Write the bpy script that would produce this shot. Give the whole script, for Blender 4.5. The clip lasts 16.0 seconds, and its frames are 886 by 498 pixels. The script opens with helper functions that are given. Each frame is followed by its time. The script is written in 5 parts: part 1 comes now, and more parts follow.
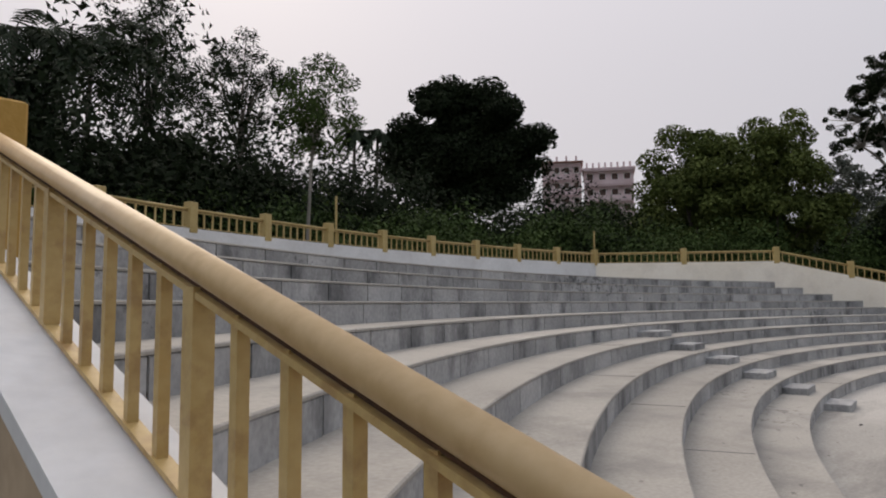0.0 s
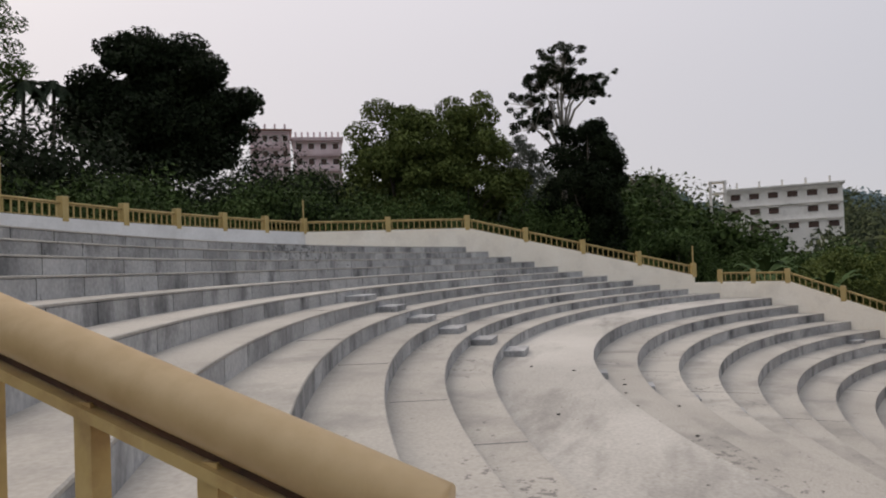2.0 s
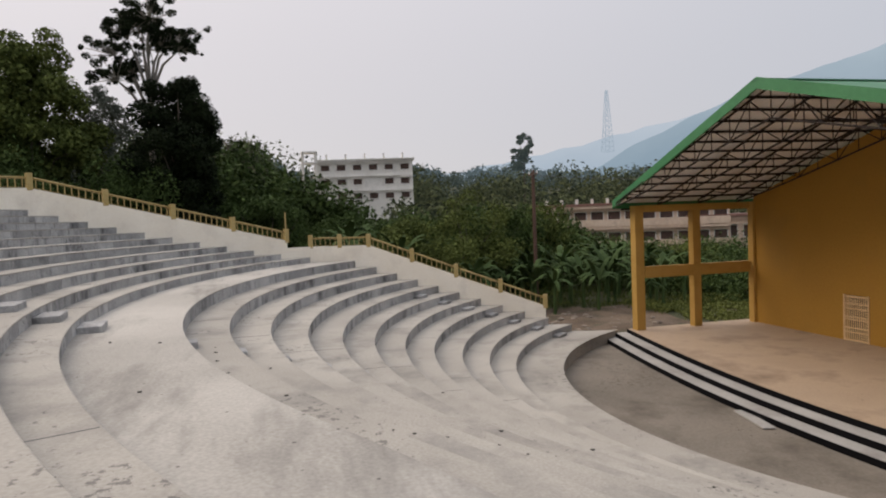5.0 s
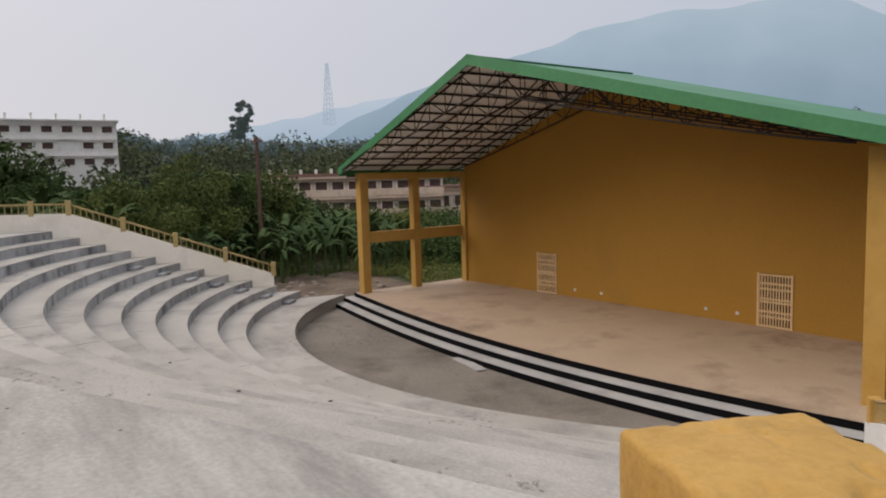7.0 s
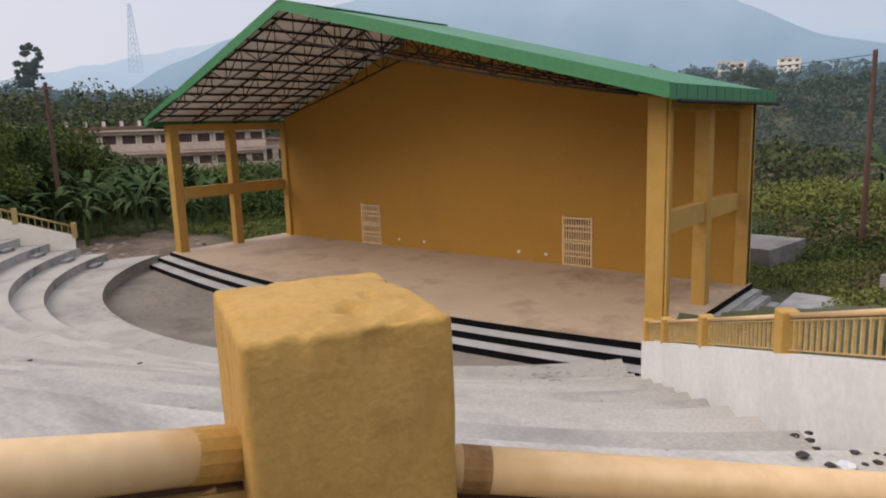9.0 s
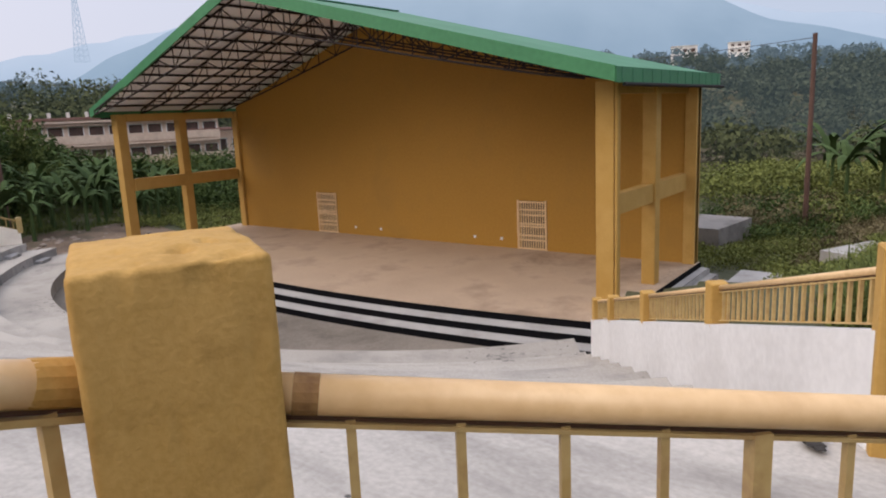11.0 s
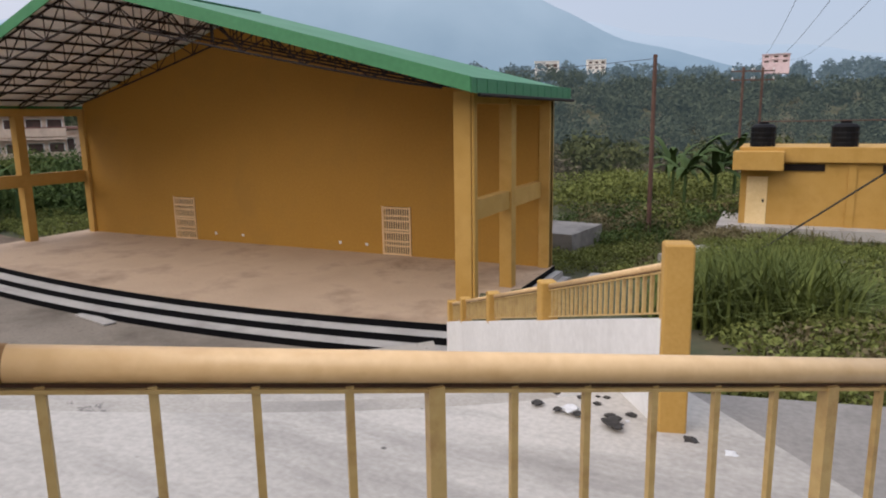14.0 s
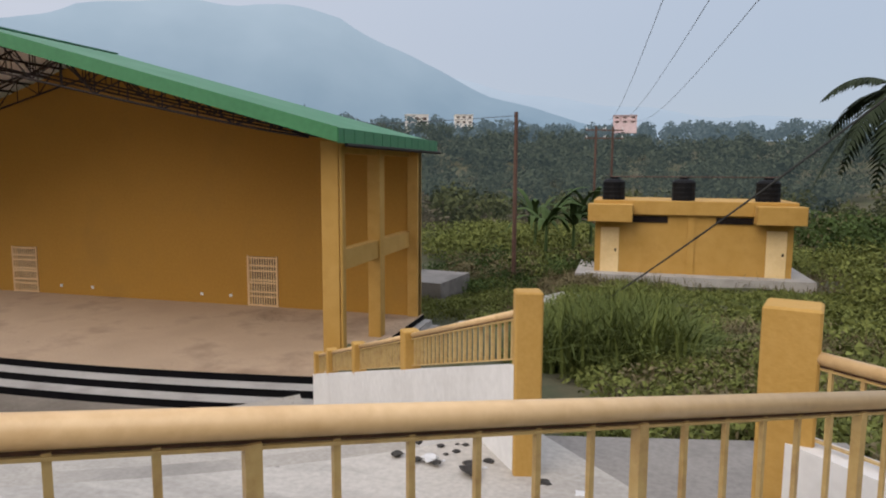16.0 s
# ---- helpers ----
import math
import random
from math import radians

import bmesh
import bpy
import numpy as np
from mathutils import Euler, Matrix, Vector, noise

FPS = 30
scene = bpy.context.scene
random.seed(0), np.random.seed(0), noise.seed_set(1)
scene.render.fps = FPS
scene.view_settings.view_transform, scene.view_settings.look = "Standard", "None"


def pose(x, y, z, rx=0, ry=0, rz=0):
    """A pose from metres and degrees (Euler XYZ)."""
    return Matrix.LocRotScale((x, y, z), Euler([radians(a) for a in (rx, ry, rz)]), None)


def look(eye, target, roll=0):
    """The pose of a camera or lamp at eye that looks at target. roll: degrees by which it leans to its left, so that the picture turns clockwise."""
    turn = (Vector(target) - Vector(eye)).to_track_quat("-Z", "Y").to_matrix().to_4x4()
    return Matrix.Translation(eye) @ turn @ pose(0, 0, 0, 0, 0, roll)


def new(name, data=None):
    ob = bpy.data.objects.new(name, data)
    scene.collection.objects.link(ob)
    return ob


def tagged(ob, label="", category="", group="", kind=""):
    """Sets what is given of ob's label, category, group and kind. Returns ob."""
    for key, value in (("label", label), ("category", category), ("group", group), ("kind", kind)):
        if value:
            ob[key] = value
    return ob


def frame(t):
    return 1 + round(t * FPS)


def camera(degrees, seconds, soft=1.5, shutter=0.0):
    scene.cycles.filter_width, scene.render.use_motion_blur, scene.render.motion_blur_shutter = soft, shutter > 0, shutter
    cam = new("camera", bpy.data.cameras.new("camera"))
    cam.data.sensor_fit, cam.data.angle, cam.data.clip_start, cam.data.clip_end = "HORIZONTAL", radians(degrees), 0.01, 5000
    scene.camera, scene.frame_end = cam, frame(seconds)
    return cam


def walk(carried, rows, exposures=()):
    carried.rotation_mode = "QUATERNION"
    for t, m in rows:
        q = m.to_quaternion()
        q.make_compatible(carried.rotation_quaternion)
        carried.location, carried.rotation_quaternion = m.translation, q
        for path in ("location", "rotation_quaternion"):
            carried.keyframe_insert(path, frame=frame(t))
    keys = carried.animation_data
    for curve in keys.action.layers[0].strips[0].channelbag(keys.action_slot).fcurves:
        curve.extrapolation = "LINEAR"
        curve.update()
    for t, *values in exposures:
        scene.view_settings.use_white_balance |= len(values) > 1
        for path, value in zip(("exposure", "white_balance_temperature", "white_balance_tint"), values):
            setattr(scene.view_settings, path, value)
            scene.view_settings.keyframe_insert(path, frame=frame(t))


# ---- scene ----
# ---- camera and walk: seconds, place, yaw, pitch, roll ----
PATH = [
    (0.0, 13.059, -25.493, 6.394, 132.37, 4.52, -0.28),
    (0.5, 13.046, -25.494, 6.384, 128.26, 3.68, -0.13),
    (1.0, 13.024, -25.494, 6.374, 123.09, 2.93, -0.87),
    (1.5, 13.008, -25.484, 6.354, 117.31, 2.18, -1.51),
    (2.0, 13.017, -25.461, 6.343, 108.70, 1.48, -2.27),
    (2.5, 12.992, -25.459, 6.337, 104.30, 1.12, -2.02),
    (3.0, 12.936, -25.426, 6.333, 99.86, 0.93, -1.47),
    (3.5, 12.879, -25.402, 6.319, 95.40, 0.22, -1.21),
    (4.0, 12.844, -25.397, 6.317, 86.92, -1.04, -1.41),
    (4.5, 12.800, -25.401, 6.316, 82.35, -1.86, -2.49),
    (5.0, 12.752, -25.389, 6.290, 76.18, -2.56, -2.15),
    (7.5, 12.800, -25.700, 5.949, 48.07, -6.61, -1.50),
    (8.0, 12.970, -25.676, 5.962, 42.71, -7.51, -1.32),
    (8.5, 13.053, -25.575, 5.925, 39.86, -7.97, -1.59),
    (9.0, 13.160, -25.554, 5.888, 39.63, -9.86, -1.89),
    (9.5, 13.224, -25.505, 5.884, 38.53, -10.12, -2.80),
    (10.0, 13.279, -25.482, 5.855, 35.79, -10.78, -3.22),
    (12.5, 13.613, -25.608, 5.825, 37.61, -11.45, -1.60),
    (13.0, 13.685, -25.555, 5.813, 35.02, -11.83, -1.50),
    (13.5, 13.736, -25.524, 5.806, 28.53, -11.79, -0.55),
    (14.0, 13.771, -25.497, 5.805, 25.69, -10.77, -0.94),
    (14.5, 13.802, -25.493, 5.808, 20.84, -9.25, -0.24),
    (15.0, 13.838, -25.493, 5.811, 17.11, -8.27, -0.02),
    (15.5, 13.871, -25.496, 5.814, 15.63, -7.31, -0.00),
    (16.0, 13.880, -25.478, 5.812, 14.96, -6.75, 0.28),
]
cam = camera(65.4, 16.0, soft=2.0)
walk(cam, [(t, pose(x, y, z, 90 + p, 0, a) @ pose(0, 0, 0, 0, 0, r)) for t, x, y, z, a, p, r in PATH],
     exposures=[(0, -0.25, 6600, 10), (3.5, -0.02, 6750, 10), (5, 0.0, 6800, 10), (7.5, 0.0, 6550, 10), (9, 0.2, 6450, 12), (10, 0.25, 6300, 14),
                (12.5, 0.28, 6250, 14), (14.5, 0.18, 6250, 11), (16, 0.1, 6400, 10)])

# ---- world and sun: a hazy overcast evening ----
world = bpy.data.worlds.new("sky")
scene.world = world
world.use_nodes = True
wn, wl = world.node_tree.nodes, world.node_tree.links
wn.clear()
w_out, w_bg = wn.new("ShaderNodeOutputWorld"), wn.new("ShaderNodeBackground")
w_sky, w_mix, w_veil = wn.new("ShaderNodeTexSky"), wn.new("ShaderNodeMix"), wn.new("ShaderNodeValToRGB")
w_geo, w_sep, w_scale = wn.new("ShaderNodeTexCoord"), wn.new("ShaderNodeSeparateXYZ"), wn.new("ShaderNodeMix")
w_dot, w_half, w_zz, w_rise, w_str = wn.new("ShaderNodeVectorMath"), wn.new("ShaderNodeMath"), wn.new("ShaderNodeMath"), wn.new("ShaderNodeMath"), wn.new("ShaderNodeMath")
w_sky.sky_type, w_sky.sun_disc, w_sky.sun_elevation, w_sky.sun_rotation = "NISHITA", False, radians(30), radians(210)
w_scale.data_type, w_scale.blend_type = "RGBA", "MULTIPLY"
w_scale.inputs[0].default_value = 1.0
w_scale.inputs[7].default_value = (0.08, 0.08, 0.08, 1)
w_mix.data_type = "RGBA"
w_mix.inputs[0].default_value = 0.88
# the overcast is brighter round the hidden sun and towards the zenith
w_veil.color_ramp.elements[0].position, w_veil.color_ramp.elements[0].color = 0.05, (0.44, 0.50, 0.60, 1)
w_veil.color_ramp.elements[1].position, w_veil.color_ramp.elements[1].color = 0.98, (0.80, 0.755, 0.79, 1)
w_dot.operation = "DOT_PRODUCT"
w_dot.inputs[1].default_value = (-0.5, -0.85, 0.15)
w_half.operation, w_zz.operation, w_rise.operation, w_str.operation = "MULTIPLY_ADD", "MULTIPLY", "MULTIPLY_ADD", "MULTIPLY"
w_half.inputs[1].default_value, w_half.inputs[2].default_value = 0.5, 0.5
w_rise.inputs[1].default_value, w_rise.inputs[2].default_value = 1.2, 1.0
w_str.inputs[1].default_value = 1.0
wl.new(w_geo.outputs["Generated"], w_sep.inputs[0])
wl.new(w_geo.outputs["Generated"], w_dot.inputs[0])
wl.new(w_dot.outputs["Value"], w_half.inputs[0])
wl.new(w_half.outputs[0], w_veil.inputs[0])
wl.new(w_sep.outputs["Z"], w_zz.inputs[0])
wl.new(w_sep.outputs["Z"], w_zz.inputs[1])
wl.new(w_zz.outputs[0], w_rise.inputs[0])
wl.new(w_rise.outputs[0], w_str.inputs[0])
wl.new(w_sky.outputs[0], w_scale.inputs[6])
wl.new(w_scale.outputs[2], w_mix.inputs[6])
wl.new(w_veil.outputs[0], w_mix.inputs[7])
wl.new(w_mix.outputs[2], w_bg.inputs[0])
wl.new(w_str.outputs[0], w_bg.inputs[1])
wl.new(w_bg.outputs[0], w_out.inputs[0])
sun = new("sun", bpy.data.lights.new("sun", "SUN"))
sun.data.energy, sun.data.angle, sun.data.color = 1.5, radians(50), (1.0, 0.87, 0.70)
sun.matrix_world = look((-35, -60, 55), (0, 0, 0))


# ---- materials ----
def lin(r, g, b):
    return tuple((c / 255 / 12.92) if c / 255 <= 0.04045 else ((c / 255 + 0.055) / 1.055) ** 2.4 for c in (r, g, b))


def paint(name, dark, light, grain=20.0, patch=0.8, rough=0.8, bump=0.1, stain=None, stain_scale=0.5, stain_amount=0.5,
          metallic=0.0, piece=0.0, streak=None, spots=None, gloss=0.5, specks=None):
    """A surface with grain and patches in two tones, stains of a third, relief, and a tone of its own for each piece."""
    m = bpy.data.materials.new(name)
    m.use_nodes = True
    n, l = m.node_tree.nodes, m.node_tree.links
    b = n["Principled BSDF"]
    b.inputs["Roughness"].default_value, b.inputs["Metallic"].default_value = rough, metallic
    b.inputs["Specular IOR Level"].default_value = gloss
    tc = n.new("ShaderNodeNewGeometry")
    big, fine = n.new("ShaderNodeTexNoise"), n.new("ShaderNodeTexNoise")
    big.inputs["Scale"].default_value, big.inputs["Detail"].default_value = patch, 6
    fine.inputs["Scale"].default_value, fine.inputs["Detail"].default_value = grain, 4
    l.new(tc.outputs["Position"], big.inputs["Vector"])
    l.new(tc.outputs["Position"], fine.inputs["Vector"])
    add = n.new("ShaderNodeMath")
    add.operation = "MULTIPLY_ADD"
    add.inputs[1].default_value = 0.45
    l.new(fine.outputs["Fac"], add.inputs[0])
    mul = n.new("ShaderNodeMath")
    mul.operation = "MULTIPLY"
    mul.inputs[1].default_value = 0.55
    l.new(big.outputs["Fac"], mul.inputs[0])
    l.new(mul.outputs[0], add.inputs[2])
    ramp = n.new("ShaderNodeValToRGB")
    ramp.color_ramp.elements[0].position, ramp.color_ramp.elements[0].color = 0.32, (*dark, 1)
    ramp.color_ramp.elements[1].position, ramp.color_ramp.elements[1].color = 0.68, (*light, 1)
    l.new(add.outputs[0], ramp.inputs[0])
    out = ramp.outputs[0]
    if stain:
        st, sr, mix = n.new("ShaderNodeTexNoise"), n.new("ShaderNodeValToRGB"), n.new("ShaderNodeMix")
        st.inputs["Scale"].default_value, st.inputs["Detail"].default_value = stain_scale, 8
        st.inputs["Roughness"].default_value = 0.65
        src = tc.outputs["Position"]
        if streak:
            mp = n.new("ShaderNodeMapping")
            mp.inputs["Scale"].default_value = streak
            l.new(src, mp.inputs["Vector"])
            src = mp.outputs[0]
        l.new(src, st.inputs["Vector"])
        sr.color_ramp.elements[0].position, sr.color_ramp.elements[0].color = 0.5, (0, 0, 0, 1)
        sr.color_ramp.elements[1].position, sr.color_ramp.elements[1].color = 0.68, (stain_amount,) * 3 + (1,)
        l.new(st.outputs["Fac"], sr.inputs[0])
        mix.data_type = "RGBA"
        l.new(sr.outputs[0], mix.inputs[0])
        l.new(out, mix.inputs[6])
        mix.inputs[7].default_value = (*stain, 1)
        out = mix.outputs[2]
    if spots:
        vo, vr, vm, vn = n.new("ShaderNodeTexNoise"), n.new("ShaderNodeValToRGB"), n.new("ShaderNodeMix"), n.new("ShaderNodeTexNoise")
        vo.inputs["Scale"].default_value, vo.inputs["Detail"].default_value, vo.inputs["Roughness"].default_value = 5.5, 5, 0.7
        vn.inputs["Scale"].default_value, vn.inputs["Detail"].default_value = 0.22, 3
        both = n.new("ShaderNodeMath")
        both.operation = "MULTIPLY_ADD"
        both.inputs[1].default_value = 0.6
        l.new(tc.outputs["Position"], vo.inputs["Vector"])
        l.new(tc.outputs["Position"], vn.inputs["Vector"])
        l.new(vn.outputs["Fac"], both.inputs[0])
        l.new(vo.outputs["Fac"], both.inputs[2])
        vr.color_ramp.elements[0].position, vr.color_ramp.elements[0].color = 0.96, (0, 0, 0, 1)
        vr.color_ramp.elements[1].position, vr.color_ramp.elements[1].color = 1.10, (0.7, 0.7, 0.7, 1)
        l.new(both.outputs[0], vr.inputs[0])
        vm.data_type = "RGBA"
        l.new(vr.outputs[0], vm.inputs[0])
        l.new(out, vm.inputs[6])
        vm.inputs[7].default_value = (*spots, 1)
        out = vm.outputs[2]
    if specks:
        kv, kr, km = n.new("ShaderNodeTexVoronoi"), n.new("ShaderNodeValToRGB"), n.new("ShaderNodeMix")
        kv.inputs["Scale"].default_value = 2.6
        kr.color_ramp.elements[0].position, kr.color_ramp.elements[0].color = 0.035, (0.9, 0.9, 0.9, 1)
        kr.color_ramp.elements[1].position, kr.color_ramp.elements[1].color = 0.07, (0, 0, 0, 1)
        l.new(tc.outputs["Position"], kv.inputs["Vector"])
        l.new(kv.outputs["Distance"], kr.inputs[0])
        km.data_type = "RGBA"
        l.new(kr.outputs[0], km.inputs[0])
        l.new(out, km.inputs[6])
        km.inputs[7].default_value = (*specks, 1)
        out = km.outputs[2]
    if piece:
        info, hsv, mr = n.new("ShaderNodeObjectInfo"), n.new("ShaderNodeHueSaturation"), n.new("ShaderNodeMapRange")
        mr.inputs[3].default_value, mr.inputs[4].default_value = 1 - piece, 1 + piece
        l.new(info.outputs["Random"], mr.inputs[0])
        l.new(mr.outputs[0], hsv.inputs["Value"])
        l.new(out, hsv.inputs["Color"])
        out = hsv.outputs[0]
    l.new(out, b.inputs["Base Color"])
    if bump:
        bp = n.new("ShaderNodeBump")
        bp.inputs["Strength"].default_value, bp.inputs["Distance"].default_value = bump, 0.02
        l.new(fine.outputs["Fac"], bp.inputs["Height"])
        l.new(bp.outputs[0], b.inputs["Normal"])
    return m


def leafy(name, dark, light, haze_glow=None, patch=0.55):
    """Leaves that differ in tone one from another; far ones get haze painted as a glow."""
    m = bpy.data.materials.new(name)
    m.use_nodes = True
    n, l = m.node_tree.nodes, m.node_tree.links
    b = n["Principled BSDF"]
    b.inputs["Roughness"].default_value = 0.8
    b.inputs["Specular IOR Level"].default_value = 0.08
    geo, ramp = n.new("ShaderNodeNewGeometry"), n.new("ShaderNodeValToRGB")
    no, ad = n.new("ShaderNodeTexNoise"), n.new("ShaderNodeMath")
    no.inputs["Scale"].default_value, no.inputs["Detail"].default_value = patch, 4
    ad.operation = "MULTIPLY_ADD"
    ad.inputs[1].default_value = 0.32
    l.new(geo.outputs["Position"], no.inputs["Vector"])
    l.new(geo.outputs["Random Per Island"], ad.inputs[0])
    ml = n.new("ShaderNodeMath")
    ml.operation = "MULTIPLY"
    ml.inputs[1].default_value = 0.8
    l.new(no.outputs["Fac"], ml.inputs[0])
    l.new(ml.outputs[0], ad.inputs[2])
    ramp.color_ramp.elements[0].position, ramp.color_ramp.elements[0].color = 0.2, (*dark, 1)
    ramp.color_ramp.elements[1].position, ramp.color_ramp.elements[1].color = 0.9, (*light, 1)
    l.new(ad.outputs[0], ramp.inputs[0])
    l.new(ramp.outputs[0], b.inputs["Base Color"])
    if haze_glow:
        b.inputs["Emission Color"].default_value, b.inputs["Emission Strength"].default_value = (*haze_glow, 1), 1.0
    return m


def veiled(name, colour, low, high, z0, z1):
    """Far land as a backdrop: haze painted in as glow, paler towards the cloud."""
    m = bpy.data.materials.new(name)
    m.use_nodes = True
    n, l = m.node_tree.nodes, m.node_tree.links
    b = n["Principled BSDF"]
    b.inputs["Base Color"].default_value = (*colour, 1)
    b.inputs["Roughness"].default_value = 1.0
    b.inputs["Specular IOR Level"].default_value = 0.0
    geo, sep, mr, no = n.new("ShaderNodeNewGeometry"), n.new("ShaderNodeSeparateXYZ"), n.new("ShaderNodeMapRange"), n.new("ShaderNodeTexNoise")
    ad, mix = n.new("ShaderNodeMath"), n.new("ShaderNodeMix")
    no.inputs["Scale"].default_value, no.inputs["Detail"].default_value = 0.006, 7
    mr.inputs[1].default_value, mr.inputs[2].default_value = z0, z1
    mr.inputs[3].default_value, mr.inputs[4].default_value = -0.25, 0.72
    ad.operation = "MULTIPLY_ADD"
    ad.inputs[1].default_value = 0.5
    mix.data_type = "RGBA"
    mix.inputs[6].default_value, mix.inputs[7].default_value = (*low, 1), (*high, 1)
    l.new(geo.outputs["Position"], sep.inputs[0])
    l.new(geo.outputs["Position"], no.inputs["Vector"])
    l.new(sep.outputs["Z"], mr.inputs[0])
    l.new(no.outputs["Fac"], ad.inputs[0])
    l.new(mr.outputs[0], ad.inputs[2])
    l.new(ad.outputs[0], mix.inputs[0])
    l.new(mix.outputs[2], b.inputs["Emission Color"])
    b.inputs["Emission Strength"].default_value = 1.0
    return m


M_TREAD = paint("tread_concrete", (0.305, 0.28, 0.244), (0.475, 0.44, 0.388), 26, 0.35, 0.9, 0.15, (0.18, 0.17, 0.155), 0.55, 0.6, piece=0.06, spots=(0.11, 0.104, 0.096))
M_LANDING = paint("landing_concrete", (0.325, 0.302, 0.268), (0.53, 0.495, 0.445), 22, 0.3, 0.9, 0.15, (0.12, 0.11, 0.097), 0.42, 0.65, streak=(0.45, 1.7, 1), specks=(0.05, 0.045, 0.04))
M_BLOCK = paint("riser_block", (0.25, 0.246, 0.24), (0.49, 0.478, 0.465), 18, 1.2, 0.9, 0.25, (0.065, 0.065, 0.066), 1.1, 0.85, piece=0.2, streak=(1, 1, 0.45), spots=(0.07, 0.07, 0.07))
M_JOINT = paint("joint", (0.10, 0.10, 0.10), (0.16, 0.16, 0.16), 30, 1, 0.95, 0.1)
M_PIT = paint("pit_floor", (0.145, 0.125, 0.10), (0.25, 0.215, 0.175), 14, 0.4, 0.95, 0.3, (0.07, 0.055, 0.04), 0.3, 0.75, spots=(0.08, 0.065, 0.05))
M_STAGE = paint("stage_screed", (0.38, 0.28, 0.19), (0.55, 0.415, 0.295), 18, 0.3, 0.75, 0.1, (0.18, 0.12, 0.08), 0.3, 0.75, spots=(0.20, 0.14, 0.10))
M_WHITE = paint("whitewash", (0.63, 0.62, 0.61), (0.78, 0.77, 0.76), 12, 0.8, 0.9, 0.1, (0.48, 0.46, 0.44), 0.9, 0.35)
M_CREAM = paint("cream_wash", (0.82, 0.745, 0.62), (0.91, 0.85, 0.74), 12, 0.6, 0.9, 0.1, (0.58, 0.52, 0.44), 0.8, 0.35)
M_OCHRE = paint("ochre_wall_paint", (0.37, 0.188, 0.022), (0.44, 0.23, 0.03), 9, 0.3, 0.75, 0.05, (0.31, 0.165, 0.028), 0.3, 0.5)
M_PILLAR = paint("ochre_plaster", (0.42, 0.24, 0.046), (0.51, 0.305, 0.08), 30, 1.5, 0.8, 0.22, (0.34, 0.185, 0.035), 2.0, 0.35)
M_RAIL = paint("rail_paint", (0.60, 0.40, 0.195), (0.73, 0.515, 0.275), 30, 3, 0.35, 0.05, (0.42, 0.24, 0.09), 6, 0.4)
M_BAR = paint("bar_paint", (0.44, 0.29, 0.10), (0.56, 0.40, 0.17), 30, 3, 0.5, 0.08, (0.25, 0.12, 0.05), 9, 0.5)
M_FENCE = paint("fence_paint", (0.36, 0.26, 0.09), (0.48, 0.36, 0.15), 20, 2, 0.6, 0.1)
M_BLACK = paint("black_paint", (0.004, 0.004, 0.005), (0.008, 0.008, 0.009), 12, 1, 0.9, 0.05, gloss=0.06)
M_STEP = paint("step_concrete", (0.33, 0.315, 0.295), (0.47, 0.45, 0.42), 20, 0.6, 0.9, 0.1, (0.2, 0.18, 0.16), 0.8, 0.55)
M_ROOF = paint("green_sheet", (0.032, 0.15, 0.066), (0.05, 0.21, 0.095), 3, 0.4, 0.5, 0.02, (0.09, 0.20, 0.125), 0.4, 0.5)
M_FASCIA = paint("green_fascia", (0.03, 0.16, 0.06), (0.05, 0.22, 0.085), 6, 0.7, 0.5, 0.02)
M_SOFFIT = paint("sheet_underside", (0.74, 0.75, 0.77), (0.86, 0.87, 0.88), 6, 0.6, 0.6, 0.03)
M_DOOR = paint("door_cream", (0.72, 0.52, 0.24), (0.84, 0.65, 0.36), 12, 0.8, 0.6, 0.03, (0.6, 0.42, 0.2), 1.2, 0.4)
M_STEEL = paint("truss_paint", (0.018, 0.013, 0.012), (0.038, 0.027, 0.024), 14, 2, 0.7, 0.05, gloss=0.2)
M_GRILLE = paint("grille_paint", (0.66, 0.44, 0.22), (0.80, 0.58, 0.33), 20, 3, 0.5, 0.05)
M_UNLIT = paint("unlit_inside", (0.035, 0.025, 0.02), (0.06, 0.045, 0.035), 5, 1, 0.9, 0)
M_GROUND = paint("earth_and_grass", (0.030, 0.040, 0.014), (0.095, 0.090, 0.042), 6, 0.12, 0.95, 0.4, (0.12, 0.08, 0.045), 0.15, 0.8)
M_RUBBLE = paint("rubble", (0.16, 0.12, 0.09), (0.32, 0.27, 0.22), 12, 1, 0.95, 0.3, piece=0.3)
M_TANK = paint("black_plastic", (0.004, 0.004, 0.005), (0.008, 0.008, 0.009), 10, 1, 0.6, 0.02, gloss=0.15)
M_POLE = paint("rusty_pole", (0.07, 0.035, 0.025), (0.13, 0.07, 0.05), 20, 1.5, 0.8, 0.1)
M_WIRE = paint("wire", (0.03, 0.03, 0.03), (0.05, 0.05, 0.05), 10, 1, 0.6, 0)
M_BARK = paint("bark", (0.05, 0.04, 0.03), (0.13, 0.11, 0.085), 12, 1.5, 0.95, 0.4)
M_PALEBARK = paint("pale_bark", (0.16, 0.14, 0.12), (0.30, 0.27, 0.23), 12, 1.5, 0.95, 0.3)
M_LEAF = leafy("leaf", (0.008, 0.015, 0.005), (0.095, 0.14, 0.042))
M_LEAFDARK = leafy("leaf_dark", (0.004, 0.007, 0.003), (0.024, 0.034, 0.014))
M_LEAFBRIGHT = leafy("leaf_bright", (0.018, 0.030, 0.008), (0.165, 0.195, 0.055))
